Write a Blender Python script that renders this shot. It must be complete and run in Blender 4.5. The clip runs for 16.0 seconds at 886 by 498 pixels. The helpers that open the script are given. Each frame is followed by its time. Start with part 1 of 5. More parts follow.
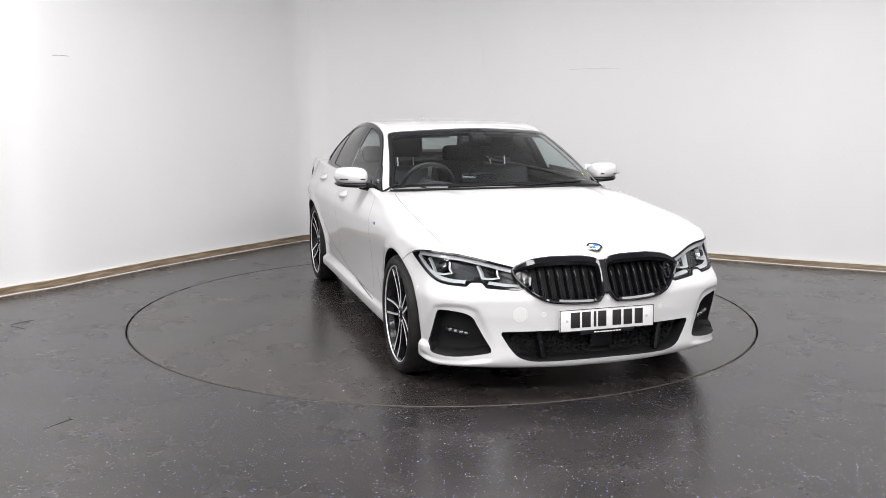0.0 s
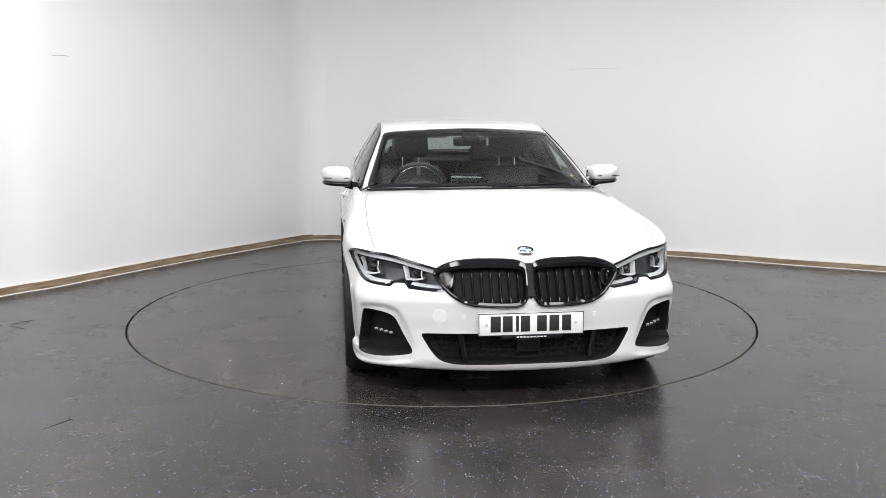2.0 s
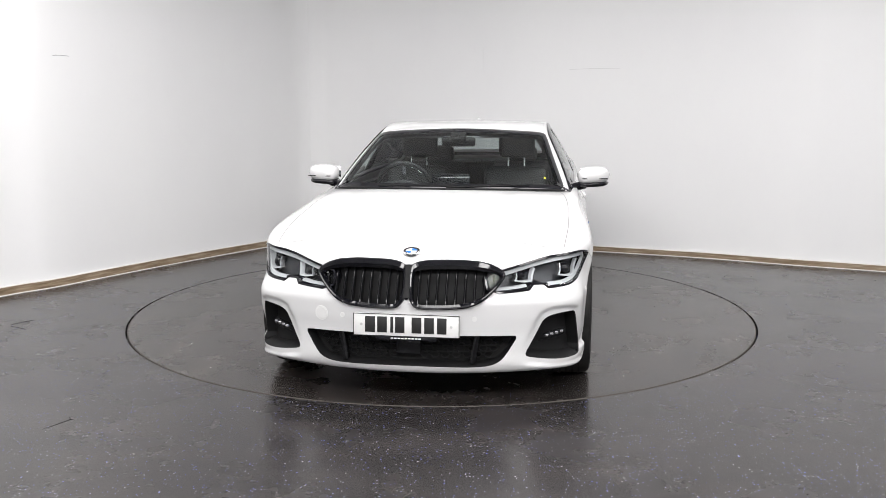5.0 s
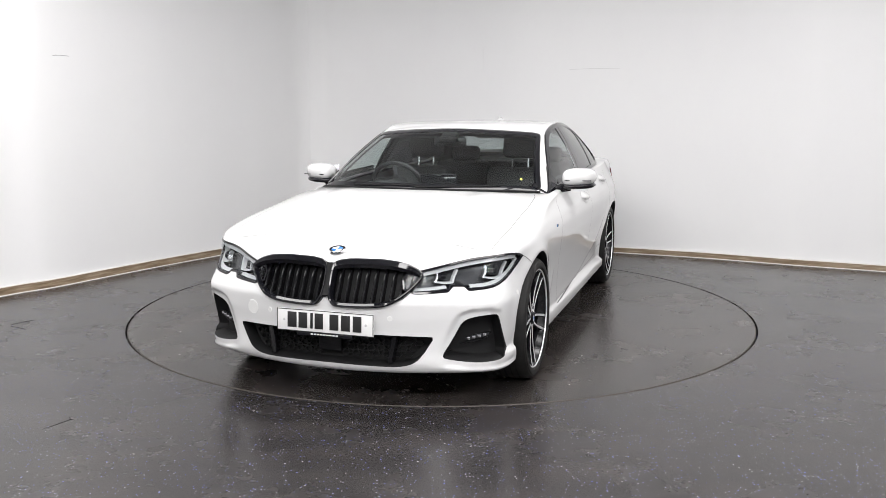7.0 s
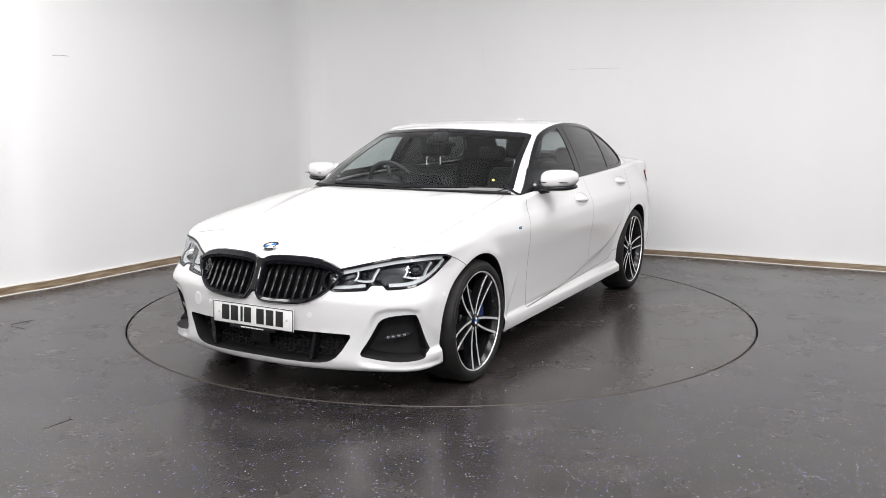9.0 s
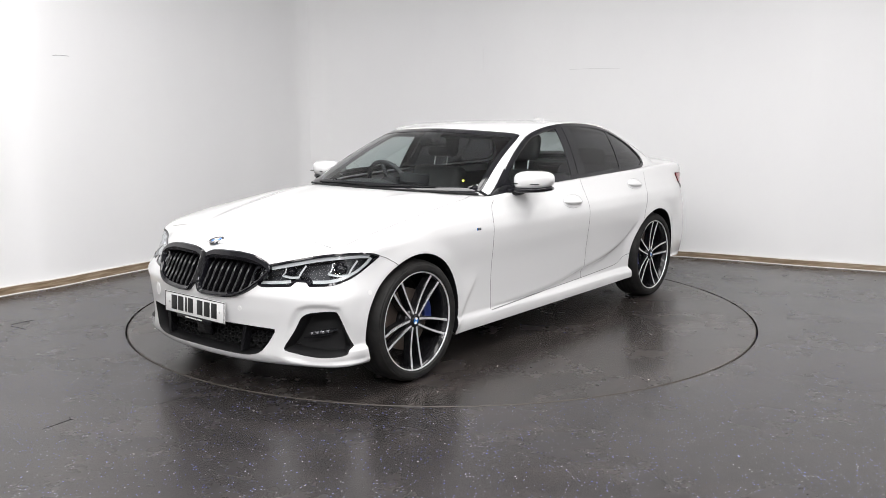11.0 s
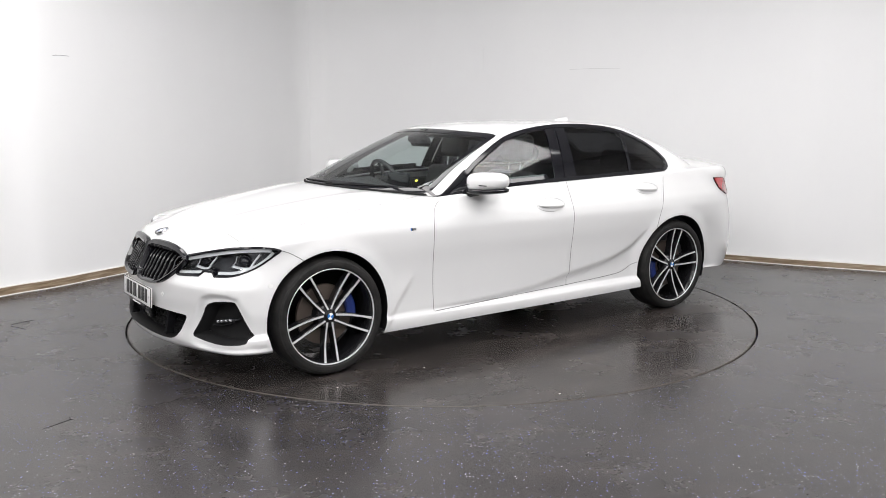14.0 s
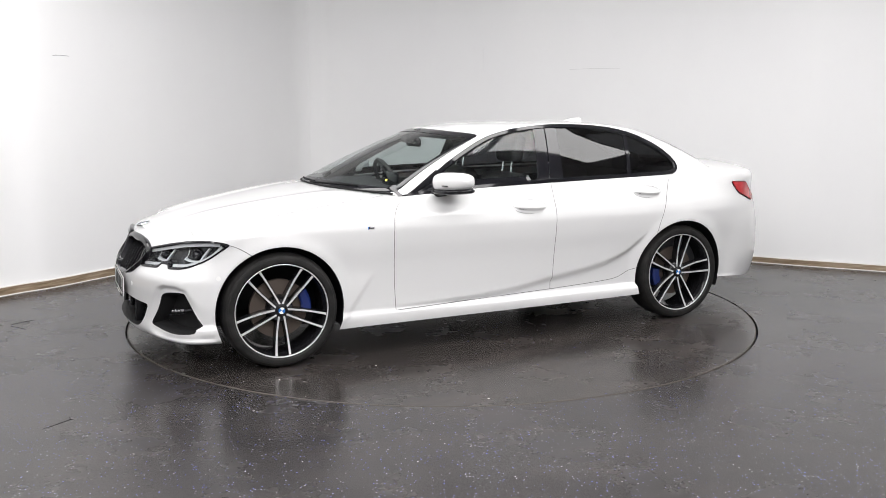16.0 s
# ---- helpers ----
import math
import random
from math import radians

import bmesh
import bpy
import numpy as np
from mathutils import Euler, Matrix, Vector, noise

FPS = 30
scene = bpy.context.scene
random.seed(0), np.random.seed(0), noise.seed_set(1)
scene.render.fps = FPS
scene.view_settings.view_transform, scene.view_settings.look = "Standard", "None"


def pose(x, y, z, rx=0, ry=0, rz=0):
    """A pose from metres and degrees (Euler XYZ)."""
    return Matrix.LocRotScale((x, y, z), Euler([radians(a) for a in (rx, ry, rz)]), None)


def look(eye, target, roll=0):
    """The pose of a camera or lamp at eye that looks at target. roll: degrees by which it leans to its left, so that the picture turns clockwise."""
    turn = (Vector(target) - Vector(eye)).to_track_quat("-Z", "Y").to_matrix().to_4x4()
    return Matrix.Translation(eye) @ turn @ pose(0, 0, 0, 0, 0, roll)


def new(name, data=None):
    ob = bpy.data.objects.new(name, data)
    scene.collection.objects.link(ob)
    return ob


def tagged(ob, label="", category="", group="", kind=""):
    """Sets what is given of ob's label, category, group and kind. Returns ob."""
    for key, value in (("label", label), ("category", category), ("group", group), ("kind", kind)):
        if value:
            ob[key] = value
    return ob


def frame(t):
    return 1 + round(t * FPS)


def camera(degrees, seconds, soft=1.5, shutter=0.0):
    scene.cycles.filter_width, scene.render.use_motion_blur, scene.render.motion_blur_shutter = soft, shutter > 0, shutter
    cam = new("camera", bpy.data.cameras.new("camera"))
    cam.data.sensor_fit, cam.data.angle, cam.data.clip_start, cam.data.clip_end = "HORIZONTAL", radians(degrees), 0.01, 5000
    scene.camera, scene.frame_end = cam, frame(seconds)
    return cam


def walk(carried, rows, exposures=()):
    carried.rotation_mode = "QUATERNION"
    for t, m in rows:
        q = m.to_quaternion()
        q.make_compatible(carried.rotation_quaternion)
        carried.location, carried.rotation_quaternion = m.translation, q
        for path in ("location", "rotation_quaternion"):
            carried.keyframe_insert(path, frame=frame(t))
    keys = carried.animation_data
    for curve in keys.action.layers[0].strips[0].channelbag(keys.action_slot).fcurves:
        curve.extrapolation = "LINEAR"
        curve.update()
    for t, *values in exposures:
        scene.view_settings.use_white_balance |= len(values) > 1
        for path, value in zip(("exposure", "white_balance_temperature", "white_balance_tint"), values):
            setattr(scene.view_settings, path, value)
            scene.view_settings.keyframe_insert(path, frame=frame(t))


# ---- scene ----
from mathutils.bvhtree import BVHTree

# camera on a fixed tripod
cam = camera(54.36, 16.0, soft=0.85)
EYE = Vector((0.0, -6.354, 1.4487))
AIM = EYE + Vector((math.sin(radians(0.0776)) * math.cos(radians(9.017)), math.cos(radians(9.017)), -math.sin(radians(9.017))))
walk(cam, [(0.0, look(EYE, AIM)), (16.0, look(EYE, AIM))])
scene.view_settings.exposure = 0.0

# turntable and car turn together at a steady rate
TABLE_R = 2.235
OFF = (0.0607, 0.1609)


def angle(t):
    return START + RATE * t


START, RATE = -72.695, -5.1428

# world: a closed studio, only a faint grey outside it
world = bpy.data.worlds.new("studio_world")
world.use_nodes = True
world.node_tree.nodes["Background"].inputs[0].default_value = (0.5, 0.5, 0.5, 1)
world.node_tree.nodes["Background"].inputs[1].default_value = 0.1
scene.world = world

CEIL = 3.7


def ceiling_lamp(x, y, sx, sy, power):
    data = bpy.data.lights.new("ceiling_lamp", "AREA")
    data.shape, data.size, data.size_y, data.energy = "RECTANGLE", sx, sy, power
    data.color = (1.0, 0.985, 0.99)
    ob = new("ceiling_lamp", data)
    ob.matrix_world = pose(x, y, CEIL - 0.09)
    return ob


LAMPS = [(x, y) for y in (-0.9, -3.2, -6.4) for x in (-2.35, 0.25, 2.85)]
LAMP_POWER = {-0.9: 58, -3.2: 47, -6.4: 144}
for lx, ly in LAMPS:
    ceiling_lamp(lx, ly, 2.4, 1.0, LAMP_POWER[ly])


# ---- materials ----
def mat(name, color=(0.5, 0.5, 0.5), rough=0.5, metal=0.0, coat=0.0, spec=0.5, emit=0.0):
    m = bpy.data.materials.new(name)
    m.use_nodes = True
    b = m.node_tree.nodes["Principled BSDF"]
    b.inputs["Base Color"].default_value = (*color, 1)
    b.inputs["Roughness"].default_value = rough
    b.inputs["Metallic"].default_value = metal
    b.inputs["Coat Weight"].default_value = coat
    b.inputs["Coat Roughness"].default_value = 0.03
    b.inputs["Specular IOR Level"].default_value = spec
    if emit:
        b.inputs["Emission Color"].default_value = (*color, 1)
        b.inputs["Emission Strength"].default_value = emit
    return m


def node(m, kind, **values):
    n = m.node_tree.nodes.new(kind)
    for k, v in values.items():
        n.inputs[k].default_value = v
    return n


def wire(m, a, b):
    m.node_tree.links.new(a, b)


def bsdf(m):
    return m.node_tree.nodes["Principled BSDF"]


def coords(m):
    return node(m, "ShaderNodeTexCoord").outputs["Object"]


def ramp(m, fac, stops):
    n = node(m, "ShaderNodeValToRGB")
    el = n.color_ramp.elements
    while len(el) < len(stops):
        el.new(0.5)
    for e, (p, c) in zip(el, stops):
        e.position, e.color = p, (*c, 1)
    wire(m, fac, n.inputs[0])
    return n.outputs[0]


def noise_tex(m, vec, scale, detail=4.0, rough=0.55, stretch=None):
    if stretch:
        mp = node(m, "ShaderNodeMapping")
        mp.inputs["Scale"].default_value = stretch
        wire(m, vec, mp.inputs[0])
        vec = mp.outputs[0]
    n = node(m, "ShaderNodeTexNoise", Scale=scale, Detail=detail, Roughness=rough)
    wire(m, vec, n.inputs["Vector"])
    return n.outputs[0]


def mul(m, a, b, op="MULTIPLY"):
    n = node(m, "ShaderNodeMath")
    n.operation = op
    for i, s in enumerate((a, b)):
        if isinstance(s, (int, float)):
            n.inputs[i].default_value = s
        else:
            wire(m, s, n.inputs[i])
    return n.outputs[0]


def mixc(m, fac, a, b):
    n = node(m, "ShaderNodeMix")
    n.data_type = "RGBA"
    if isinstance(fac, (int, float)):
        n.inputs[0].default_value = fac
    else:
        wire(m, fac, n.inputs[0])
    for i, s in ((6, a), (7, b)):
        if isinstance(s, tuple):
            n.inputs[i].default_value = (*s, 1)
        else:
            wire(m, s, n.inputs[i])
    return n.outputs[2]


def bump(m, height, strength=0.2, dist=0.01):
    n = node(m, "ShaderNodeBump", Strength=strength, Distance=dist)
    wire(m, height, n.inputs["Height"])
    wire(m, n.outputs[0], bsdf(m).inputs["Normal"])


def floor_material(name, base, dark, scuff, flecks):
    """Dark speckled safety vinyl: cloudy wear, streaks of grime, pale and bluish quartz flecks."""
    m = mat(name, base, 0.34)
    v = coords(m)
    cloud = noise_tex(m, v, 0.8, 3, 0.5)
    streak = noise_tex(m, v, 1.7, 6, 0.62, (1.0, 3.4, 1.0))
    grain = noise_tex(m, v, 34, 5, 0.7)
    col = mixc(m, ramp(m, cloud, [(0.25, (0, 0, 0)), (0.8, (1, 1, 1))]), dark, base)
    col = mixc(m, mul(m, ramp(m, streak, [(0.46, (0, 0, 0)), (0.74, (1, 1, 1))]), scuff), col, (0.080, 0.067, 0.061))
    col = mixc(m, mul(m, ramp(m, grain, [(0.35, (0, 0, 0)), (0.75, (1, 1, 1))]), 0.35), col, (0.018, 0.016, 0.0155))
    vor = node(m, "ShaderNodeTexVoronoi", Scale=60.0)
    wire(m, v, vor.inputs["Vector"])
    hit = mul(m, vor.outputs["Distance"], 0.17, "LESS_THAN")
    sep = node(m, "ShaderNodeSeparateColor")
    wire(m, vor.outputs["Color"], sep.inputs[0])
    some = mul(m, sep.outputs[0], flecks, "GREATER_THAN")
    fleck = mul(m, hit, some)
    fcol = ramp(m, sep.outputs[1], [(0.0, (0.13, 0.17, 0.56)), (0.5, (0.22, 0.23, 0.46)), (1.0, (0.55, 0.53, 0.55))])
    col = mixc(m, fleck, col, fcol)
    wire(m, col, bsdf(m).inputs["Base Color"])
    rgh = ramp(m, noise_tex(m, v, 1.6, 5, 0.65), [(0.3, (0.23,) * 3), (0.7, (0.30,) * 3)])
    wire(m, rgh, bsdf(m).inputs["Roughness"])
    bump(m, noise_tex(m, v, 140, 2), 0.08, 0.002)
    return m


def wall_material():
    m = mat("white_wall_paint", (0.8, 0.8, 0.8), 0.55)
    v = coords(m)
    a = noise_tex(m, v, 0.7, 4, 0.5, (1, 1, 0.35))
    b = noise_tex(m, v, 9, 4, 0.6)
    col = mixc(m, ramp(m, a, [(0.3, (0, 0, 0)), (0.7, (1, 1, 1))]), (0.77, 0.77, 0.775), (0.82, 0.82, 0.82))
    col = mixc(m, mul(m, b, 0.12), col, (0.74, 0.74, 0.74))
    wire(m, col, bsdf(m).inputs["Base Color"])
    bump(m, noise_tex(m, v, 60, 3), 0.06, 0.002)
    return m


def wood_material():
    m = mat("bare_pine_strip", (0.4, 0.3, 0.2), 0.6)
    v = coords(m)
    g = noise_tex(m, v, 5, 6, 0.6, (1, 1, 12))
    col = ramp(m, g, [(0.3, (0.13, 0.088, 0.05)), (0.5, (0.25, 0.185, 0.12)), (0.75, (0.42, 0.35, 0.26))])
    wire(m, col, bsdf(m).inputs["Base Color"])
    bump(m, g, 0.2, 0.003)
    return m


def glass_material(name, tint, rough=0.0, sheen=0.035):
    m = bpy.data.materials.new(name)
    m.use_nodes = True
    m.node_tree.nodes.remove(m.node_tree.nodes["Principled BSDF"])
    out = m.node_tree.nodes["Material Output"]
    tr, gl = node(m, "ShaderNodeBsdfTransparent", Color=(*tint, 1)), node(m, "ShaderNodeBsdfGlossy", Color=(1, 1, 1, 1), Roughness=rough)
    lw, mx = node(m, "ShaderNodeLayerWeight", Blend=0.5), node(m, "ShaderNodeMixShader")
    fr = mul(m, mul(m, mul(m, lw.outputs["Facing"], 5.0, "POWER"), 0.9), sheen, "ADD")
    wire(m, fr, mx.inputs[0])
    wire(m, tr.outputs[0], mx.inputs[1])
    wire(m, gl.outputs[0], mx.inputs[2])
    wire(m, mx.outputs[0], out.inputs[0])
    return m


def rubber_material():
    m = mat("tyre_rubber", (0.018, 0.018, 0.018), 0.62, spec=0.22)
    n = noise_tex(m, coords(m), 14, 4)
    wire(m, ramp(m, n, [(0.3, (0.008, 0.008, 0.008)), (0.75, (0.022, 0.021, 0.020))]), bsdf(m).inputs["Base Color"])
    return m


M_FLOOR = floor_material("speckled_vinyl", (0.029, 0.0262, 0.026), (0.018, 0.0163, 0.0162), 0.35, 0.45)
M_TABLE = floor_material("worn_turntable_vinyl", (0.038, 0.0325, 0.030), (0.019, 0.0168, 0.016), 0.6, 0.93)
M_WALL, M_WOOD = wall_material(), wood_material()
M_PIT = mat("dark_gap", (0.008, 0.008, 0.008), 0.9)
M_PAINT = mat("white_car_paint", (0.63, 0.63, 0.63), 0.35, 0, 1.0)
M_GLOSS = mat("gloss_black_trim", (0.006, 0.006, 0.008), 0.06, 0, 0.0, 0.4)
M_MATTE = mat("matte_black_plastic", (0.009, 0.009, 0.0095), 0.6, spec=0.2)
M_SLAT = mat("satin_black_slat", (0.006, 0.006, 0.007), 0.18, spec=0.3)
# dark colour for flush strips, in place of the shade inside open gaps
M_GAP_SHADE = mat("panel_gap_shade", (0.15, 0.15, 0.15), 0.9)
M_TRIM = mat("dark_interior_trim", (0.03, 0.031, 0.033), 0.6)
M_SEAT = mat("black_seat_upholstery", (0.022, 0.022, 0.024), 0.55)
M_WS = glass_material("windscreen_glass", (0.74, 0.80, 0.79))
M_SIDE = glass_material("side_glass", (0.70, 0.76, 0.75))
M_DARK = glass_material("privacy_glass", (0.05, 0.05, 0.055))
M_LENS = glass_material("clear_lamp_lens", (0.93, 0.95, 0.96), 0.0, 0.012)
M_RUBBER = rubber_material()
M_FLECK = mat("pale_paint_fleck", (0.62, 0.61, 0.58), 0.6)
M_CUT = mat("machined_alloy", (0.74, 0.74, 0.75), 0.38, 0.6)
M_BLACKRIM = mat("black_rim_paint", (0.008, 0.008, 0.009), 0.2, 0, 0.15, 0.3)
M_DISC = mat("brake_disc_steel", (0.13, 0.105, 0.09), 0.5, 0.8)
M_BLUE = mat("blue_caliper_paint", (0.004, 0.016, 0.11), 0.4, 0, 0.2)
M_CHROME = mat("chrome", (0.75, 0.75, 0.76), 0.12, 1.0)
M_SILVER = mat("silver_reflector", (0.55, 0.56, 0.58), 0.25, 0.9)
M_DRL = mat("light_guide_plastic", (0.45, 0.46, 0.47), 0.2)
M_SMOKE = mat("smoked_lamp_housing", (0.040, 0.041, 0.045), 0.25, 0.3)
M_RED = mat("red_tail_lamp", (0.45, 0.012, 0.018), 0.15, 0, 0.8)
M_PLATE = mat("white_plate_plastic", (0.74, 0.74, 0.73), 0.35)
M_INK = mat("black_plate_ink", (0.012, 0.012, 0.012), 0.5)
M_ROUNDEL_B = mat("roundel_blue", (0.02, 0.16, 0.5), 0.2, 0, 0.8)
M_ROUNDEL_W = mat("roundel_white", (0.85, 0.85, 0.85), 0.2, 0, 0.8)
M_YELLOW = mat("yellow_sticker", (0.75, 0.7, 0.05), 0.5)
M_MIRROR = mat("mirror_glass", (0.85, 0.86, 0.88), 0.02, 1.0)
M_GREY = mat("grey_sensor_plastic", (0.5, 0.5, 0.5), 0.4)
M_PANEL = mat("lamp_diffuser", (1.0, 0.98, 0.95), 0.5, emit=1.5)
M_CEIL = mat("white_ceiling_paint", (0.78, 0.78, 0.78), 0.7)


# ---- mesh helpers ----
def to_mesh(name, bm, material, smooth=True, normals=True):
    if normals:
        bmesh.ops.recalc_face_normals(bm, faces=bm.faces)
    me = bpy.data.meshes.new(name)
    bm.to_mesh(me)
    bm.free()
    me.materials.append(material)
    if smooth:
        me.shade_smooth()
    return me


def sharp(me, degrees=35):
    me.set_sharp_from_angle(angle=radians(degrees))
    return me


def part(name, bm, material, parent, label="", smooth=True, edge=35, normals=True):
    """Links a bmesh as one mesh object under a thing or a part."""
    me = to_mesh(name, bm, material, smooth, normals)
    if smooth and edge:
        sharp(me, edge)
    ob = new(name, me)
    ob.parent = parent
    if label:
        tagged(ob, label)
    return ob


def thing(name, bm, material, label, category, kind="", smooth=True, group=""):
    ob = new(name, sharp(to_mesh(name, bm, material, smooth)))
    return tagged(ob, label, category, group, kind)


def box(sx, sy, sz, m=None, bev=0.0, seg=2):
    bm = bmesh.new()
    bmesh.ops.create_cube(bm, size=1)
    bmesh.ops.scale(bm, vec=(sx, sy, sz), verts=bm.verts)
    if bev:
        bmesh.ops.bevel(bm, geom=list(bm.edges), offset=bev, segments=seg, affect="EDGES", profile=0.5)
    if m:
        bmesh.ops.transform(bm, matrix=m, verts=bm.verts)
    return bm


def lathe(profile, n=48, close=False):
    """Turns (radius, y) pairs round the y axis."""
    bm = bmesh.new()
    rings = []
    for r, y in profile:
        if r < 1e-6:
            rings.append([bm.verts.new((0, y, 0))])
        else:
            rings.append([bm.verts.new((r * math.cos(2 * math.pi * i / n), y, r * math.sin(2 * math.pi * i / n))) for i in range(n)])
    pairs = list(zip(rings, rings[1:] + rings[:1] if close else rings[1:]))
    for a, b in pairs:
        for i in range(n):
            j = (i + 1) % n
            if len(a) == 1 and len(b) > 1:
                bm.faces.new((a[0], b[i], b[j]))
            elif len(b) == 1 and len(a) > 1:
                bm.faces.new((a[i], a[j], b[0]))
            elif len(a) > 1:
                bm.faces.new((a[i], a[j], b[j], b[i]))
    return bm


def join(bms):
    out = bmesh.new()
    for b in bms:
        me = bpy.data.meshes.new("tmp")
        b.to_mesh(me)
        b.free()
        out.from_mesh(me)
        bpy.data.meshes.remove(me)
    return out


def tube(points, r, n=8, closed=False):
    """A round bar along a list of points."""
    pts = [Vector(q) for q in points]
    bm = bmesh.new()
    rings = []
    for i, q in enumerate(pts):
        a = pts[i - 1] if (i or closed) else q
        b = pts[(i + 1) % len(pts)] if (i < len(pts) - 1 or closed) else q
        d = (b - a).normalized()
        s = d.cross(Vector((0, 0, 1)) if abs(d.z) < 0.9 else Vector((1, 0, 0))).normalized()
        w = s.cross(d)
        rings.append([bm.verts.new(q + r * (math.cos(2 * math.pi * k / n) * s + math.sin(2 * math.pi * k / n) * w)) for k in range(n)])
    last = len(rings) if closed else len(rings) - 1
    for i in range(last):
        a, b = rings[i], rings[(i + 1) % len(rings)]
        for k in range(n):
            bm.faces.new((a[k], a[(k + 1) % n], b[(k + 1) % n], b[k]))
    if not closed:
        bm.faces.new(rings[0][::-1])
        bm.faces.new(rings[-1])
    return bm


def table(pairs, x):
    """Smooth monotone curve through (x, value) pairs."""
    ps = sorted(pairs)
    xs, ys = np.array([q[0] for q in ps]), np.array([q[1] for q in ps])
    h, d = np.diff(xs), np.diff(ys) / np.diff(xs)
    s = np.zeros(len(xs))
    s[0], s[-1] = d[0], d[-1]
    for i in range(1, len(xs) - 1):
        if d[i - 1] * d[i] > 0:
            s[i] = (h[i - 1] + h[i]) * 2 / ((h[i - 1] + h[i]) * (1 / d[i - 1] + 1 / d[i]))
    x = np.clip(x, xs[0], xs[-1])
    i = np.clip(np.searchsorted(xs, x) - 1, 0, len(h) - 1)
    t = (x - xs[i]) / h[i]
    return (2 * t**3 - 3 * t**2 + 1) * ys[i] + (t**3 - 2 * t**2 + t) * h[i] * s[i] + (3 * t**2 - 2 * t**3) * ys[i + 1] + (t**3 - t**2) * h[i] * s[i + 1]


def spline(points, n):
    """n places, evenly spaced along a Catmull-Rom curve through the points."""
    p = np.array(points, float)
    p = np.vstack([2 * p[0] - p[1], p, 2 * p[-1] - p[-2]])
    out = []
    for i in range(1, len(p) - 2):
        for t in np.linspace(0, 1, 24, endpoint=False):
            a, b, c, d = p[i - 1 : i + 3]
            out.append(0.5 * (2 * b + (c - a) * t + (2 * a - 5 * b + 4 * c - d) * t * t + (3 * b - a - 3 * c + d) * t**3))
    out.append(p[-2])
    out = np.array(out)
    s = np.concatenate([[0], np.cumsum(np.linalg.norm(np.diff(out, axis=0), axis=1))])
    u = np.linspace(0, s[-1], n)
    return np.stack([np.interp(u, s, out[:, k]) for k in range(out.shape[1])], 1)


def smoothstep(a, b, x):
    t = min(1, max(0, (x - a) / (b - a)))
    return t * t * (3 - 2 * t)


def cut_corners(pts, times=2):
    """Rounds a closed outline."""
    p = [np.array(q, float) for q in pts]
    for _ in range(times):
        p = [w for i in range(len(p)) for w in (0.75 * p[i] + 0.25 * p[(i + 1) % len(p)], 0.25 * p[i] + 0.75 * p[(i + 1) % len(p)])]
    return p


def even(pts, step):
    """The same closed outline with points about step apart."""
    out = []
    for i in range(len(pts)):
        a, b = np.array(pts[i], float), np.array(pts[(i + 1) % len(pts)], float)
        k = max(1, int(np.ceil(np.linalg.norm(b - a) / step)))
        out += [a + (b - a) * j / k for j in range(k)]
    return out


def inset(pts, d):
    """A closed outline moved inwards by d."""
    p = [np.array(q, float) for q in pts]
    n = len(p)
    area = sum(p[i][0] * p[(i + 1) % n][1] - p[(i + 1) % n][0] * p[i][1] for i in range(n))
    sgn = 1 if area > 0 else -1
    out = []
    for i in range(n):
        t = p[(i + 1) % n] - p[i - 1]
        t = t / (np.linalg.norm(t) + 1e-9)
        out.append(p[i] + sgn * d * np.array((-t[1], t[0])))
    return out


def inside(pts, x, y):
    c = False
    for i in range(len(pts)):
        (x1, y1), (x2, y2) = pts[i], pts[i - 1]
        if (y1 > y) != (y2 > y) and x < (x2 - x1) * (y - y1) / (y2 - y1) + x1:
            c = not c
    return c


# ---- the studio ----
CORNER = (-1.4825, 3.445)
WALL_L = [(-4.75, -2.2), (-4.05, -0.70), (-3.53, 0.36), (-3.25, 0.745), (-2.967, 1.247), (-2.637, 1.81), (-2.247, 2.42), (-1.79, 3.09), (-1.67, 3.27), (-1.588, 3.376), CORNER]
WALL_R = [CORNER, (-1.353, 3.476), (-1.20, 3.47), (-0.6, 3.33), (0.6, 2.99), (1.4, 2.71), (2.015, 2.465), (2.66, 2.185), (3.355, 1.80), (4.085, 1.44), (5.0, 0.9)]
BACK = [(5.0, 0.9), (5.0, -7.6), (-4.75, -7.6), (-4.75, -2.2)]


def offset_line(pts, d):
    """A plan line moved to its left by d."""
    p = [np.array(q, float) for q in pts]
    out = []
    for i in range(len(p)):
        t = p[min(i + 1, len(p) - 1)] - p[max(i - 1, 0)]
        t = t / np.linalg.norm(t)
        out.append(p[i] + d * np.array((-t[1], t[0])))
    return out


def strip_wall(name, line, z0, z1, thick, material, label, category):
    bm = bmesh.new()
    inner, outer = [np.array(q) for q in line], offset_line(line, thick)
    vs = [[bm.verts.new((q[0], q[1], z)) for q in side] for side, z in ((inner, z0), (inner, z1), (outer, z1), (outer, z0))]
    for k in range(4):
        a, b = vs[k], vs[(k + 1) % 4]
        for i in range(len(line) - 1):
            bm.faces.new((a[i], a[i + 1], b[i + 1], b[i]))
    for i in (0, len(line) - 1):
        bm.faces.new([v[i] for v in vs])
    return thing(name, bm, material, label, category, "structure")


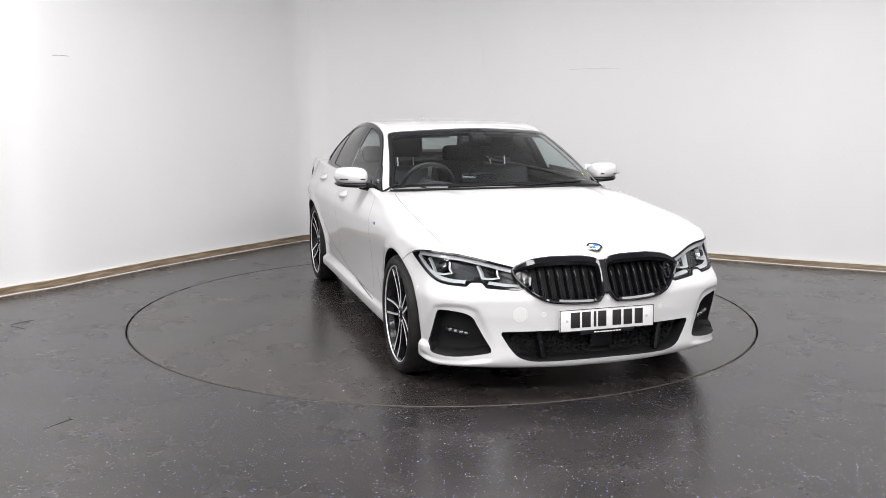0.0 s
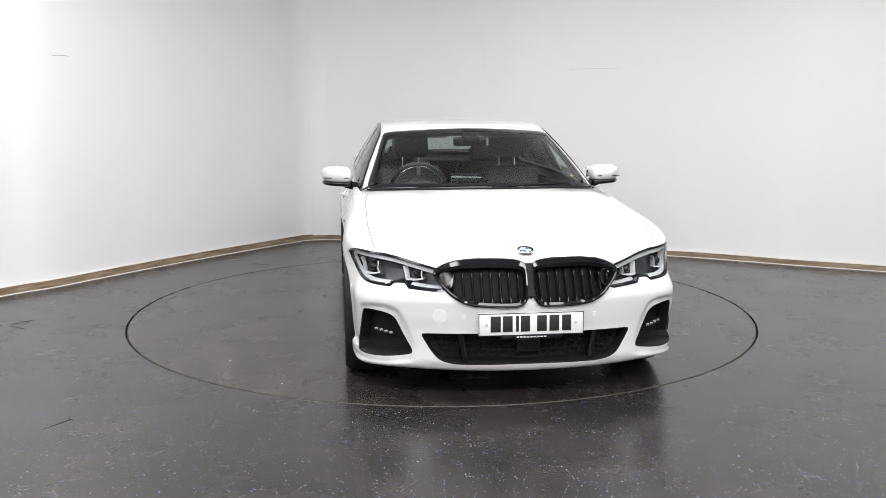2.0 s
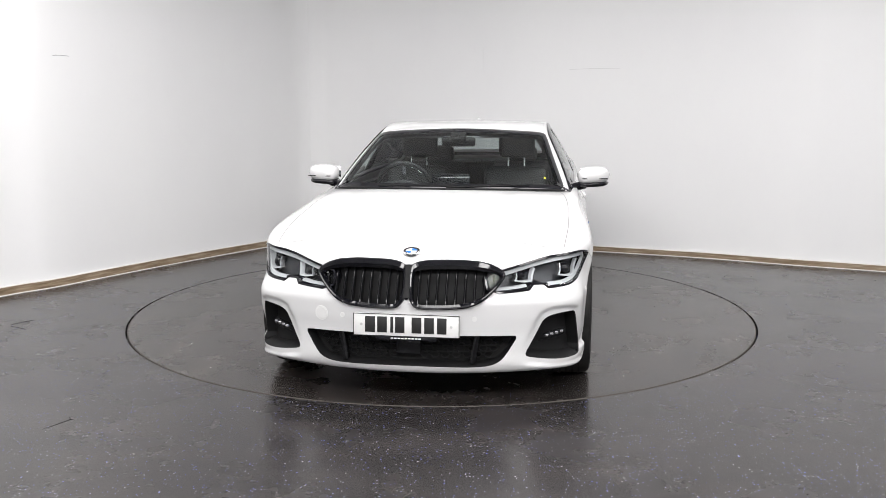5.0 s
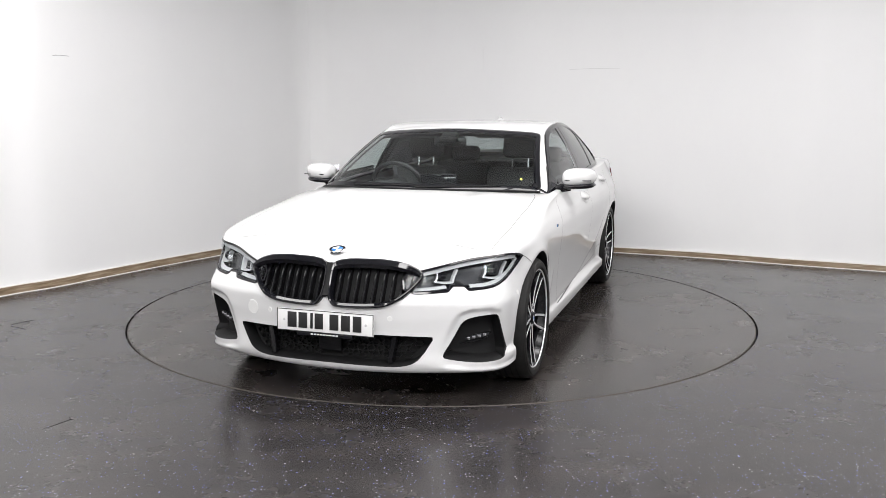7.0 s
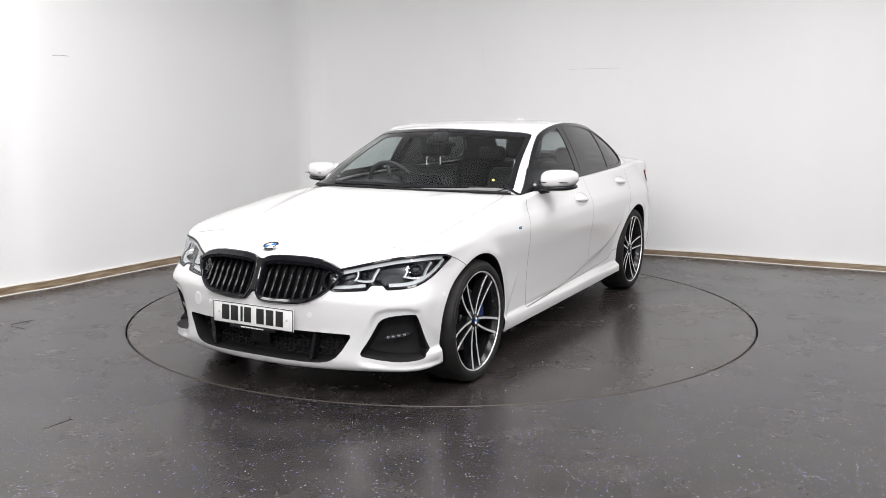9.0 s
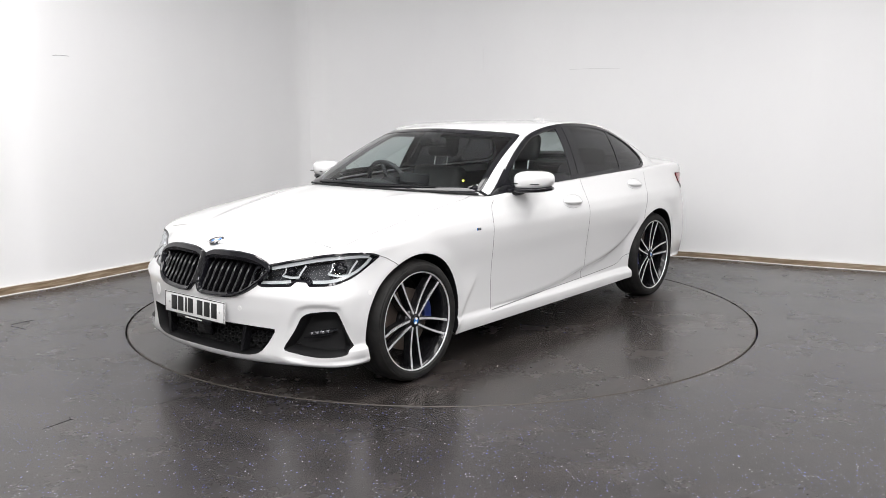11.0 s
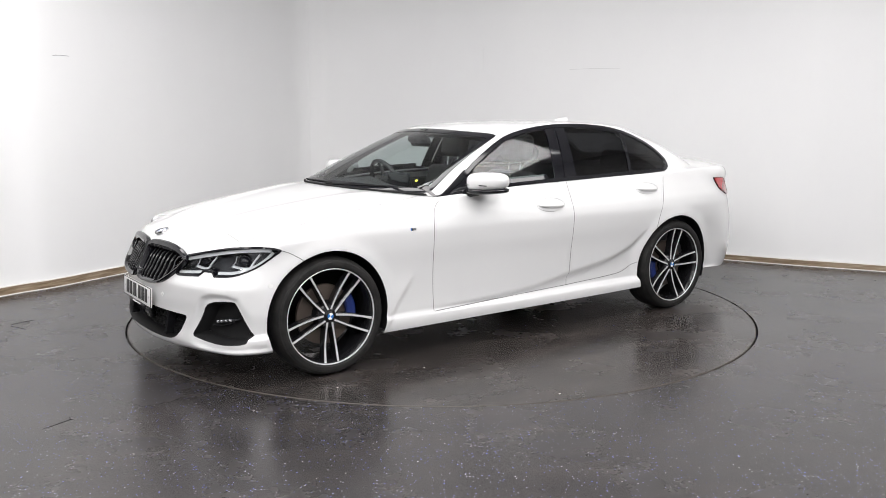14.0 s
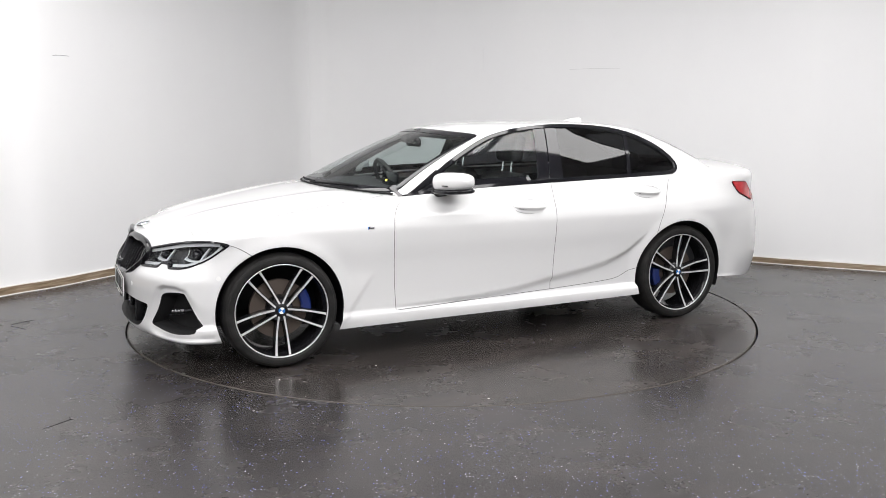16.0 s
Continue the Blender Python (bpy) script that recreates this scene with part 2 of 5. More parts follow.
LINE_L, LINE_R = spline(WALL_L, 220), spline(WALL_R, 220)
strip_wall("wall_left", LINE_L, 0, CEIL, 0.12, M_WALL, "white painted gently curved studio wall with faint marks", "wall")
strip_wall("wall_right", LINE_R, 0, CEIL, 0.12, M_WALL, "white painted studio wall with hairline cracks", "wall")
strip_wall("wall_back", BACK, 0, CEIL, 0.12, mat("grey_wall_paint", (0.42, 0.42, 0.425), 0.7), "plain grey studio wall behind the tripod", "wall")
M_BEAD = mat("white_sealant", (0.78, 0.76, 0.73), 0.5)
for side, line, top in (("left", LINE_L, 0.066), ("right", LINE_R, 0.054)):
    strip_wall("baseboard_" + side, offset_line(line, -0.022), 0.007, top, 0.020, M_WOOD, "bare brown pine skirting strip along the wall foot", "baseboard")
    strip_wall("trim_foot_" + side, offset_line(line, -0.030), 0.0, 0.007, 0.028, M_BEAD, "white sealant bead under the skirting", "trim")
    # top bead: caulk whose pale colour also paints the edge highlight
    strip_wall("trim_top_" + side, offset_line(line, -0.017), top, top + 0.008, 0.015, M_BEAD, "white painted top edge of the skirting", "trim")


def plate_with_hole(r, zlow):
    """Floor sheet with a round opening for the turntable."""
    bm = bmesh.new()
    n = 192
    ring = [bm.verts.new((r * math.cos(2 * math.pi * i / n), r * math.sin(2 * math.pi * i / n), 0)) for i in range(n)]
    low = [bm.verts.new((v.co.x, v.co.y, zlow)) for v in ring]
    out = []
    for v in ring:
        k = 9.0 / max(abs(v.co.x), abs(v.co.y))
        out.append(bm.verts.new((v.co.x * k, v.co.y * k, 0)))
    for i in range(n):
        j = (i + 1) % n
        bm.faces.new((ring[i], ring[j], out[j], out[i]))
        bm.faces.new((low[i], low[j], ring[j], ring[i]))
    bm.faces.new(low)
    return bm


thing("floor", plate_with_hole(TABLE_R + 0.008, -0.06), M_FLOOR, "dark grey speckled vinyl floor with a soft sheen", "floor", "structure")
thing("ceiling", box(12, 13, 0.1, pose(0, -1.6, CEIL + 0.05)), M_CEIL, "white ceiling", "ceiling", "structure")


def build_turntable():
    root = tagged(new("turntable"), "round floor turntable with scuffed dark vinyl top", "turntable")
    bm = lathe([(0, 0.0), (TABLE_R - 0.011, 0.0), (TABLE_R - 0.011, -0.05), (0, -0.05)], 192)
    bmesh.ops.rotate(bm, matrix=Matrix.Rotation(radians(90), 3, "X"), verts=bm.verts)
    part("deck", bm, M_TABLE, root)
    bm = lathe([(TABLE_R - 0.011, -0.0004), (TABLE_R - 0.006, -0.0004), (TABLE_R - 0.004, -0.003), (TABLE_R - 0.004, -0.05)], 192)
    bmesh.ops.rotate(bm, matrix=Matrix.Rotation(radians(90), 3, "X"), verts=bm.verts)
    part("edge_ring", bm, M_EDGE, root, "thin worn edge ring of the turntable")
    for x, y, r in ((1.265, -1.415, 0.008), (1.742, -1.085, 0.009), (0.99, 1.224, 0.007), (1.567, 1.253, 0.006), (0.677, 2.017, 0.008)):
        part("paint_fleck", fleck_mesh(x, y, r), M_FLECK, root, "small pale paint fleck")
    return root


def fleck_mesh(x, y, r):
    """A small ragged flake lying on the floor."""
    bm = bmesh.new()
    ring = [bm.verts.new((x + r * (0.7 + 0.5 * ((k * 7) % 5) / 5) * math.cos(k * math.pi / 4), y + 0.6 * r * math.sin(k * math.pi / 4), 0.0004)) for k in range(8)]
    top = bm.verts.new((x, y, 0.003))
    for k in range(8):
        bm.faces.new((ring[k], ring[(k + 1) % 8], top))
    bm.faces.new(ring[::-1])
    return bm


M_EDGE = mat("worn_edge", (0.055, 0.047, 0.04), 0.5)
TURNTABLE = build_turntable()


def mark(name, pts, r, material, label):
    thing(name, tube(pts, r, 6), material, label, "mark", "structure")


thing("paint_fleck", fleck_mesh(-1.321, -2.836, 0.006), M_FLECK, "small pale paint fleck on the vinyl floor", "mark", "structure")
M_SCRATCH = mat("dark_scratch", (0.12, 0.12, 0.12), 0.9)


def on_wall(line, x, z):
    """A place just before a wall at plan x."""
    k = int(np.argmin(np.abs(line[:, 0] - x)))
    k = min(k, len(line) - 2)
    a, b = line[k], line[k + 1]
    t = (x - a[0]) / (b[0] - a[0])
    return (x, a[1] + t * (b[1] - a[1]) - 0.001, z)


mark("wall_crack", [on_wall(LINE_L, -3.18, 1.907), on_wall(LINE_L, -3.145, 1.912), on_wall(LINE_L, -3.105, 1.909)], 0.002, M_SCRATCH, "short dark scratch in the wall paint")
M_HAIR = mat("grey_hairline", (0.62, 0.62, 0.62), 0.9)
mark("wall_crack", [on_wall(LINE_R, x, 1.883 + 0.006 * math.sin(5 * (x - 1.3))) for x in (1.32, 1.42, 1.55, 1.66, 1.80)], 0.0022, M_HAIR, "hairline crack in the wall paint")
mark("wall_crack", [on_wall(LINE_R, 0.44, z) for z in (1.90, 2.0, 2.12)], 0.0015, M_HAIR, "faint upright hairline in the wall paint")
mark("floor_tear", [(-2.972, -0.56, 0), (-2.92, -0.48, 0.001), (-2.875, -0.41, 0)], 0.0022, M_PIT, "short dark tear in the vinyl floor")
mark("floor_tear", [(-2.95, -0.60, 0), (-2.88, -0.64, 0.001), (-2.81, -0.68, 0)], 0.0022, M_PIT, "short dark tear in the vinyl floor")
mark("floor_tear", [(-1.85, -2.54, -0.001), (-1.82, -2.50, 0.0), (-1.772, -2.414, 0.0005), (-1.755, -2.42, 0)], 0.002, M_PIT, "long dark tear in the vinyl floor")
mark("floor_tear", [(-1.79, -2.38, 0), (-1.772, -2.414, 0.0005)], 0.002, M_PIT, "short dark tear in the vinyl floor")


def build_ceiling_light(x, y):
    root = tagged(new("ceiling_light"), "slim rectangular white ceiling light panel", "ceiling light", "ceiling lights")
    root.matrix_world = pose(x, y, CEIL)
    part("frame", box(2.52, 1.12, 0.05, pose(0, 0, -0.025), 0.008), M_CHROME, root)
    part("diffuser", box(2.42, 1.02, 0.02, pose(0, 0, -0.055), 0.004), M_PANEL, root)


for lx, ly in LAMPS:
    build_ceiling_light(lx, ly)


# ---- the car: x forward, y to its left, wheel axles at x = +-1.4255 ----
AXLE = 1.4255
HUB_Z = 0.334
ARCH_R = 0.370
CAR = tagged(new("car"), "white four-door saloon car with gloss black kidney grille", "car")

PLAN = [(2.210, 0), (2.201, 0.18), (2.166, 0.38), (2.110, 0.56), (2.055, 0.69), (2.002, 0.785), (1.948, 0.838), (1.875, 0.868), (1.77, 0.881), (1.6, 0.891), (1.43, 0.897), (1.0, 0.892),
        (0.5, 0.895), (-0.2, 0.897), (-0.9, 0.90), (-1.43, 0.908), (-1.8, 0.888), (-2.1, 0.83), (-2.3, 0.70), (-2.41, 0.5), (-2.455, 0.25), (-2.465, 0)]
SIDE_D = [(0.17, 0.05), (0.19, 0.024), (0.235, 0.018), (0.262, 0.021), (0.278, 0.034), (0.33, 0.034), (0.42, 0.030), (0.55, 0.020), (0.68, 0.004), (0.76, 0.0),
          (0.82, 0.012), (0.88, 0.040), (0.94, 0.070), (1.0, 0.098), (1.06, 0.13)]
FRONT_D = [(0.17, 0.045), (0.195, 0.012), (0.235, 0.0), (0.30, 0.006), (0.38, 0.008), (0.46, 0.004), (0.52, 0.004), (0.60, 0.040), (0.68, 0.075), (0.74, 0.105), (0.80, 0.15)]
REAR_D = [(0.17, 0.12), (0.26, 0.03), (0.45, 0.0), (0.6, 0.0), (0.75, 0.02), (0.9, 0.05), (0.98, 0.045), (1.03, 0.06), (1.08, 0.1)]
TOP_Z = [(2.21, 0.750), (2.07, 0.757), (1.885, 0.774), (1.7, 0.803), (1.4, 0.855), (1.0, 0.913), (0.7, 0.932), (0.47, 0.952), (0.12, 0.978), (-0.4, 0.996),
         (-1.3, 1.012), (-1.8, 1.025), (-2.2, 1.03), (-2.465, 1.03)]
LOW_Z = [(2.21, 0.182), (1.95, 0.180), (1.78, 0.172), (1.04, 0.186), (-1.04, 0.206), (-1.78, 0.27), (-2.1, 0.25), (-2.465, 0.24)]
MID_Z = [(2.12, 0.750), (2.05, 0.764), (1.873, 0.818), (1.7, 0.863), (1.4, 0.920), (1.1, 0.966), (0.9, 0.985), (0.5, 1.0), (-1.8, 1.055), (-2.0, 1.07), (-2.3, 1.075),
         (-2.38, 1.07), (-2.42, 1.03)]
CREASE = [(0.80, 0.280), (0.3, 0.297), (-0.066, 0.323), (-0.36, 0.374), (-0.71, 0.431), (-0.95, 0.509), (-1.10, 0.623), (-1.15, 0.68)]
RECESS = [(0.545, 0.255), (0.625, 0.43), (0.652, 0.476), (0.70, 0.494), (0.785, 0.496), (0.822, 0.482), (0.834, 0.42), (0.850, 0.30), (0.862, 0.20), (0.70, 0.20), (0.58, 0.225)]
NU, NV, NC = 420, 64, 24


def depth_in(pts, x, y):
    """How far a place lies inside a closed outline (negative outside)."""
    best = 9e9
    for i in range(len(pts)):
        (ax, ay), (bx, by) = pts[i - 1], pts[i]
        ex, ey = bx - ax, by - ay
        t = min(1, max(0, ((x - ax) * ex + (y - ay) * ey) / (ex * ex + ey * ey)))
        best = min(best, math.hypot(x - ax - t * ex, y - ay - t * ey))
    return best if inside(pts, x, y) else -best


def body_grid():
    """Left half of the lower body: rows up the flank, then over the bonnet and boot to the middle line."""
    plan = spline(PLAN, NU)
    grid = []
    for i, (px, py) in enumerate(plan):
        a, b = plan[max(i - 1, 0)], plan[min(i + 1, NU - 1)]
        t = (b - a) / np.linalg.norm(b - a)
        nx, ny = t[1], -t[0]
        if i in (0, NU - 1):
            nx, ny = (-1.0, 0.0) if i == 0 else (1.0, 0.0)
        # inward normal
        if nx * px + ny * py > 0:
            nx, ny = -nx, -ny
        wf, wr = smoothstep(1.72, 2.10, px), smoothstep(-1.75, -2.15, px)
        z0, z1 = float(table(LOW_Z, px)), float(table(TOP_Z, px))
        rnd = 0.045 * smoothstep(0.75, 1.2, px) * (1 - 0.4 * wf) + 0.02 * wr
        row = []
        for k in range(NV):
            h = k / (NV - 1)
            z = z0 + h * (z1 - z0)
            d = float(table(SIDE_D, z)) * (1 - wf - wr) + float(table(FRONT_D, z)) * wf + float(table(REAR_D, z)) * wr
            # the lower door tucks in under a crease that climbs towards the rear wheel
            if -1.15 < px < 0.80 and z > 0.262:
                zc = float(table(CREASE, px))
                d += 0.027 * smoothstep(zc + 0.008, zc - 0.032, z) * smoothstep(0.262, 0.282, z) * smoothstep(0.80, 0.66, px) * smoothstep(-1.15, -1.0, px)
            e = max(0.0, (h - 0.90) / 0.10)
            d += rnd * (1 - math.sqrt(max(0, 1 - e * e)))
            d += 0.034 * smoothstep(1.58, 1.88, px) * smoothstep(2.16, 2.04, px) * smoothstep(0.50, 0.70, z)
            # the bumper corner steps in round the side pocket and flares out below it
            if px > 1.80 and z < 0.56:
                d += 0.015 * smoothstep(-0.010, 0.008, depth_in(RECESS, py + ny * d, z)) * smoothstep(0.54, 0.64, py)
                d -= 0.005 * math.exp(-(((z - 0.205) / 0.018) ** 2)) * smoothstep(0.45, 0.62, py) * smoothstep(0.84, 0.74, py)
            # slanting edge behind the front wheel
            if 0.8 < px < 1.2 and z < 0.54:
                edge = 1.01 - 0.66 * (z - 0.27)
                d -= 0.008 * smoothstep(edge, edge + 0.022, px) * smoothstep(1.13, edge + 0.02, px) * smoothstep(0.53, 0.42, z)
            # flared lips round the wheels
            for ax in (AXLE, -AXLE):
                q = math.hypot(px - ax, z - HUB_Z) - ARCH_R
                d -= 0.012 * math.exp(-((q / 0.05) ** 2)) * smoothstep(0.20, 0.36, z)
            row.append((px + nx * d, max(0.0, py + ny * d), z))
        if i in (0, NU - 1):
            row = [(x, 0.0, z) for x, y, z in row]
        ex, ey, ez = row[-1]
        zc = float(table(MID_Z, ex))
        for k in range(1, NC + 1):
            y = ey * (1 - k / NC)
            f = abs(y) / max(ey, 1e-6)
            z = ez + (zc - ez) * (1 - f**2.3)
            if ex > 0.8:
                ridge = 0.27 + 0.20 * (2.05 - ex)
                fade = smoothstep(2.06, 1.66, ex) * smoothstep(0.8, 1.1, ex)
                z += 0.010 * fade * math.exp(-(((y - ridge) / 0.07) ** 2)) - 0.006 * fade * math.exp(-(((y - ridge - 0.12) / 0.06) ** 2))
            row.append((ex, y, z))
        grid.append(row)
    return np.array(grid)


LOWER = [(1.00, 0, 0.980), (0.965, 0.30, 0.978), (0.86, 0.545, 0.970), (0.69, 0.738, 0.954), (0.60, 0.782, 0.930), (0.2, 0.80, 0.968), (-0.4, 0.80, 0.99), (-1.0, 0.79, 1.0),
         (-1.45, 0.76, 1.01), (-1.75, 0.70, 1.025), (-1.92, 0.58, 1.045), (-2.0, 0.33, 1.065), (-2.03, 0, 1.07)]
UPPER = [(0.15, 0, 1.345), (0.125, 0.26, 1.338), (0.075, 0.46, 1.322), (0.01, 0.556, 1.318), (-0.10, 0.573, 1.346), (-0.3, 0.580, 1.366), (-0.6, 0.582, 1.374), (-0.95, 0.562, 1.360),
         (-1.15, 0.55, 1.34), (-1.28, 0.515, 1.318), (-1.35, 0.45, 1.315), (-1.40, 0.27, 1.33), (-1.42, 0, 1.338)]
ROOF_Z = [(0.15, 1.345), (-0.05, 1.368), (-0.35, 1.385), (-0.75, 1.391), (-1.1, 1.378), (-1.42, 1.338)]
MU, MV, MC = 200, 40, 20


def index_spline(points, n):
    """Places at even steps of the point index, so that two rings keep matching places."""
    p = np.array(points, float)
    p = np.vstack([2 * p[0] - p[1], p, 2 * p[-1] - p[-2]])
    out = []
    for s in np.linspace(0, len(points) - 1, n):
        i = min(int(s), len(points) - 2)
        t = s - i
        a, b, c, d = p[i : i + 4]
        out.append(0.5 * (2 * b + (c - a) * t + (2 * a - 5 * b + 4 * c - d) * t * t + (3 * b - a - 3 * c + d) * t**3))
    return np.array(out)


def cabin_grid():
    lo, hi = index_spline(LOWER, MU), index_spline(UPPER, MU)
    grid = []
    for i in range(MU):
        a, b = Vector(lo[i]), Vector(hi[i])
        t = lo[min(i + 1, MU - 1)] - lo[max(i - 1, 0)]
        n = Vector((t[1], -t[0], 0)).normalized() * -1
        if n.x * (a.x + 0.5) + n.y * a.y < 0:
            n = -n
        row = []
        for k in range(MV):
            v = k / (MV - 1)
            q = a.lerp(b, v) + (n * 0.5 + Vector((0, 0, 0.5))) * 0.10 * v * (1 - v)
            row.append((q.x, max(0, q.y), q.z))
        if i in (0, MU - 1):
            row = [(x, 0.0, z) for x, y, z in row]
        ex, ey, ez = row[-1]
        zc = float(table(ROOF_Z, ex))
        for k in range(1, MC + 1):
            y = ey * (1 - k / MC)
            f = abs(y) / max(ey, 1e-6)
            row.append((ex, y, ez + (zc - ez) * (1 - f**2.2)))
        grid.append(row)
    return np.array(grid)


def shell_mesh(grid, flip=1):
    """Vertices and quads of a grid."""
    nu, nv = grid.shape[:2]
    verts = grid.reshape(-1, 3) * (1, flip, 1)
    quads = [(i * nv + k, (i + 1) * nv + k, (i + 1) * nv + k + 1, i * nv + k + 1) for i in range(nu - 1) for k in range(nv - 1)]
    if flip < 0:
        quads = [q[::-1] for q in quads]
    return verts, quads


def vertex_normals(verts, quads):
    q = np.array(quads)
    p = verts[q]
    fn = np.cross(p[:, 2] - p[:, 0], p[:, 3] - p[:, 1])
    n = np.zeros_like(verts)
    for k in range(4):
        np.add.at(n, q[:, k], fn)
    # along the middle line the surface runs straight across
    mid = np.abs(verts[:, 1]) < 1e-6
    n[mid, 1] = 0
    # joined doubles at the pointed ends of the rows
    key = np.round(verts, 5)
    _, inv = np.unique(key, axis=0, return_inverse=True)
    inv = inv.ravel()
    s = np.zeros((inv.max() + 1, 3))
    np.add.at(s, inv, n)
    n = s[inv]
    return n / (np.linalg.norm(n, axis=1, keepdims=True) + 1e-12)


def panel(name, verts, normals, quads, material, parent, label="", shift=0.0):
    """One body panel cut out of a shell, with the normals of the whole shell."""
    used = sorted({v for q in quads for v in q})
    at = {v: i for i, v in enumerate(used)}
    me = bpy.data.meshes.new(name)
    me.from_pydata([tuple(verts[v] + shift * normals[v]) for v in used], [], [tuple(at[v] for v in q) for q in quads])
    me.materials.append(material)
    me.shade_smooth()
    me.normals_split_custom_set_from_vertices([tuple(normals[v]) for v in used])
    ob = new(name, me)
    ob.parent = parent
    if label:
        tagged(ob, label)
    return ob


BODY_G, CABIN_G = body_grid(), cabin_grid()
SHELLS = {}
for key, g in (("body", BODY_G), ("cabin", CABIN_G)):
    v, q = shell_mesh(g)
    n = vertex_normals(v, q)
    c = v[np.array(q)].mean(axis=1)
    fl = np.sum(n[np.array(q)[:, 0]] * (c - np.array((-0.1, 0, 0.6))), axis=1)
    if np.median(fl) < 0:
        q = [w[::-1] for w in q]
        n = -n
    SHELLS[key] = (v, n, q, c)
TREES = {k: BVHTree.FromPolygons([tuple(w) for w in s[0]], [tuple(int(a) for a in f) for f in s[2]]) for k, s in SHELLS.items()}
R2 = math.sqrt(0.5)


def flat(axis, p):
    """The place of p in the plane of a projection."""
    if axis == "side":
        return p[0], p[2]
    if axis == "diag":
        return (p[1] - p[0]) * R2, p[2]
    if axis == "top":
        return p[0], p[1]
    return p[1], p[2]


RAYS = {
    "side": lambda a, b: ((a, 3, b), (0, -1, 0)),
    "front": lambda a, b: ((5, a, b), (-1, 0, 0)),
    "rear": lambda a, b: ((-5, a, b), (1, 0, 0)),
    "top": lambda a, b: ((a, b, 3), (0, 0, -1)),
    "diag": lambda a, b: ((-a * R2 + 4 * R2, a * R2 + 4 * R2, b), (-R2, -R2, 0)),
}


# how far along a ray that meets nothing the shell is looked for
MISS = {("body", "side"): 2.12, ("body", "front"): 2.86, ("body", "rear"): 2.6, ("body", "top"): 2.1, ("body", "diag"): 1.95,
        ("cabin", "side"): 2.36, ("cabin", "front"): 4.9, ("cabin", "rear"): 3.6, ("cabin", "top"): 1.65, ("cabin", "diag"): 3.0}


def on_shell(axis, a, b, off=0.0, shell="body"):
    """The place where a projected point meets the left half of a shell (mirrored over the middle line), raised by off."""
    flip = axis in ("front", "rear", "top") and (b if axis == "top" else a) < 0
    if flip:
        a, b = (a, -b) if axis == "top" else (-a, b)
    o, d = RAYS[axis](a, b)
    loc, nor, _, _ = TREES[shell].ray_cast(Vector(o), Vector(d))
    if loc is None:
        loc, nor, _, _ = TREES[shell].find_nearest(Vector(o) + Vector(d) * MISS[shell, axis])
    if nor.dot(Vector(d)) > 0:
        nor = -nor
    p = loc + nor * off
    return Vector((p.x, -p.y, p.z)) if flip else p


def fill2d(outline, step):
    bm = bmesh.new()
    bm.faces.new([bm.verts.new((q[0], q[1], 0)) for q in outline])
    lo, hi = np.min(outline, axis=0), np.max(outline, axis=0)
    for k in range(2):
        n = int((hi[k] - lo[k]) / step)
        for i in range(1, n + 1):
            c = [0, 0, 0]
            c[k] = lo[k] + (hi[k] - lo[k]) * i / (n + 1)
            no = (1, 0, 0) if k == 0 else (0, 1, 0)
            bmesh.ops.bisect_plane(bm, geom=list(bm.verts) + list(bm.edges) + list(bm.faces), plane_co=c, plane_no=no)
    return bm


def orient(bm):
    """Turns all faces of a sheet outwards, to the left of the car."""
    bmesh.ops.recalc_face_normals(bm, faces=bm.faces)
    bm.normal_update()
    if sum(f.normal.y * f.calc_area() for f in bm.faces) < 0:
        bmesh.ops.reverse_faces(bm, faces=bm.faces)
    return bm


def patch(axis, outline, off=0.003, shell="body", step=0.03, skirt=0.012, shift=(0, 0, 0)):
    """A sheet with that outline which follows a shell, with an edge that turns inwards."""
    bm = fill2d(outline, step)
    for v in bm.verts:
        v.co = on_shell(axis, v.co.x, v.co.y, off, shell) + Vector(shift)
    bmesh.ops.recalc_face_normals(bm, faces=bm.faces)
    d = -Vector(RAYS[axis](0, 0)[1])
    bm.normal_update()
    if sum(f.normal.dot(d) for f in bm.faces) < 0:
        bmesh.ops.reverse_faces(bm, faces=bm.faces)
    if skirt:
        edges = [e for e in bm.edges if e.is_boundary]
        ret = bmesh.ops.extrude_edge_only(bm, edges=edges)
        for v in [g for g in ret["geom"] if isinstance(g, bmesh.types.BMVert)]:
            v.co -= d * skirt
    return bm


def rings(axis, loops, shell="body", close=True):
    """Strips between outlines of equal length, each raised by its own amount: [(outline, off, shift), ...]."""
    bm = bmesh.new()
    vs = []
    for outline, off, shift in loops:
        vs.append([bm.verts.new(on_shell(axis, q[0], q[1], off, shell) + Vector(shift)) for q in outline])
    for a, b in zip(vs, vs[1:]):
        n = len(a)
        for i in range(n if close else n - 1):
            bm.faces.new((a[i], a[(i + 1) % n], b[(i + 1) % n], b[i]))
    return bm


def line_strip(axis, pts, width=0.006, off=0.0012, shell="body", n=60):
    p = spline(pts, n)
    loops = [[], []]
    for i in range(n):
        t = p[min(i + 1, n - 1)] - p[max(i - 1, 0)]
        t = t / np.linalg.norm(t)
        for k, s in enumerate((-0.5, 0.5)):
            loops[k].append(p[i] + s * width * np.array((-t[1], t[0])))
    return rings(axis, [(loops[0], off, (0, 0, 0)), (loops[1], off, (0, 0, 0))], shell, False)


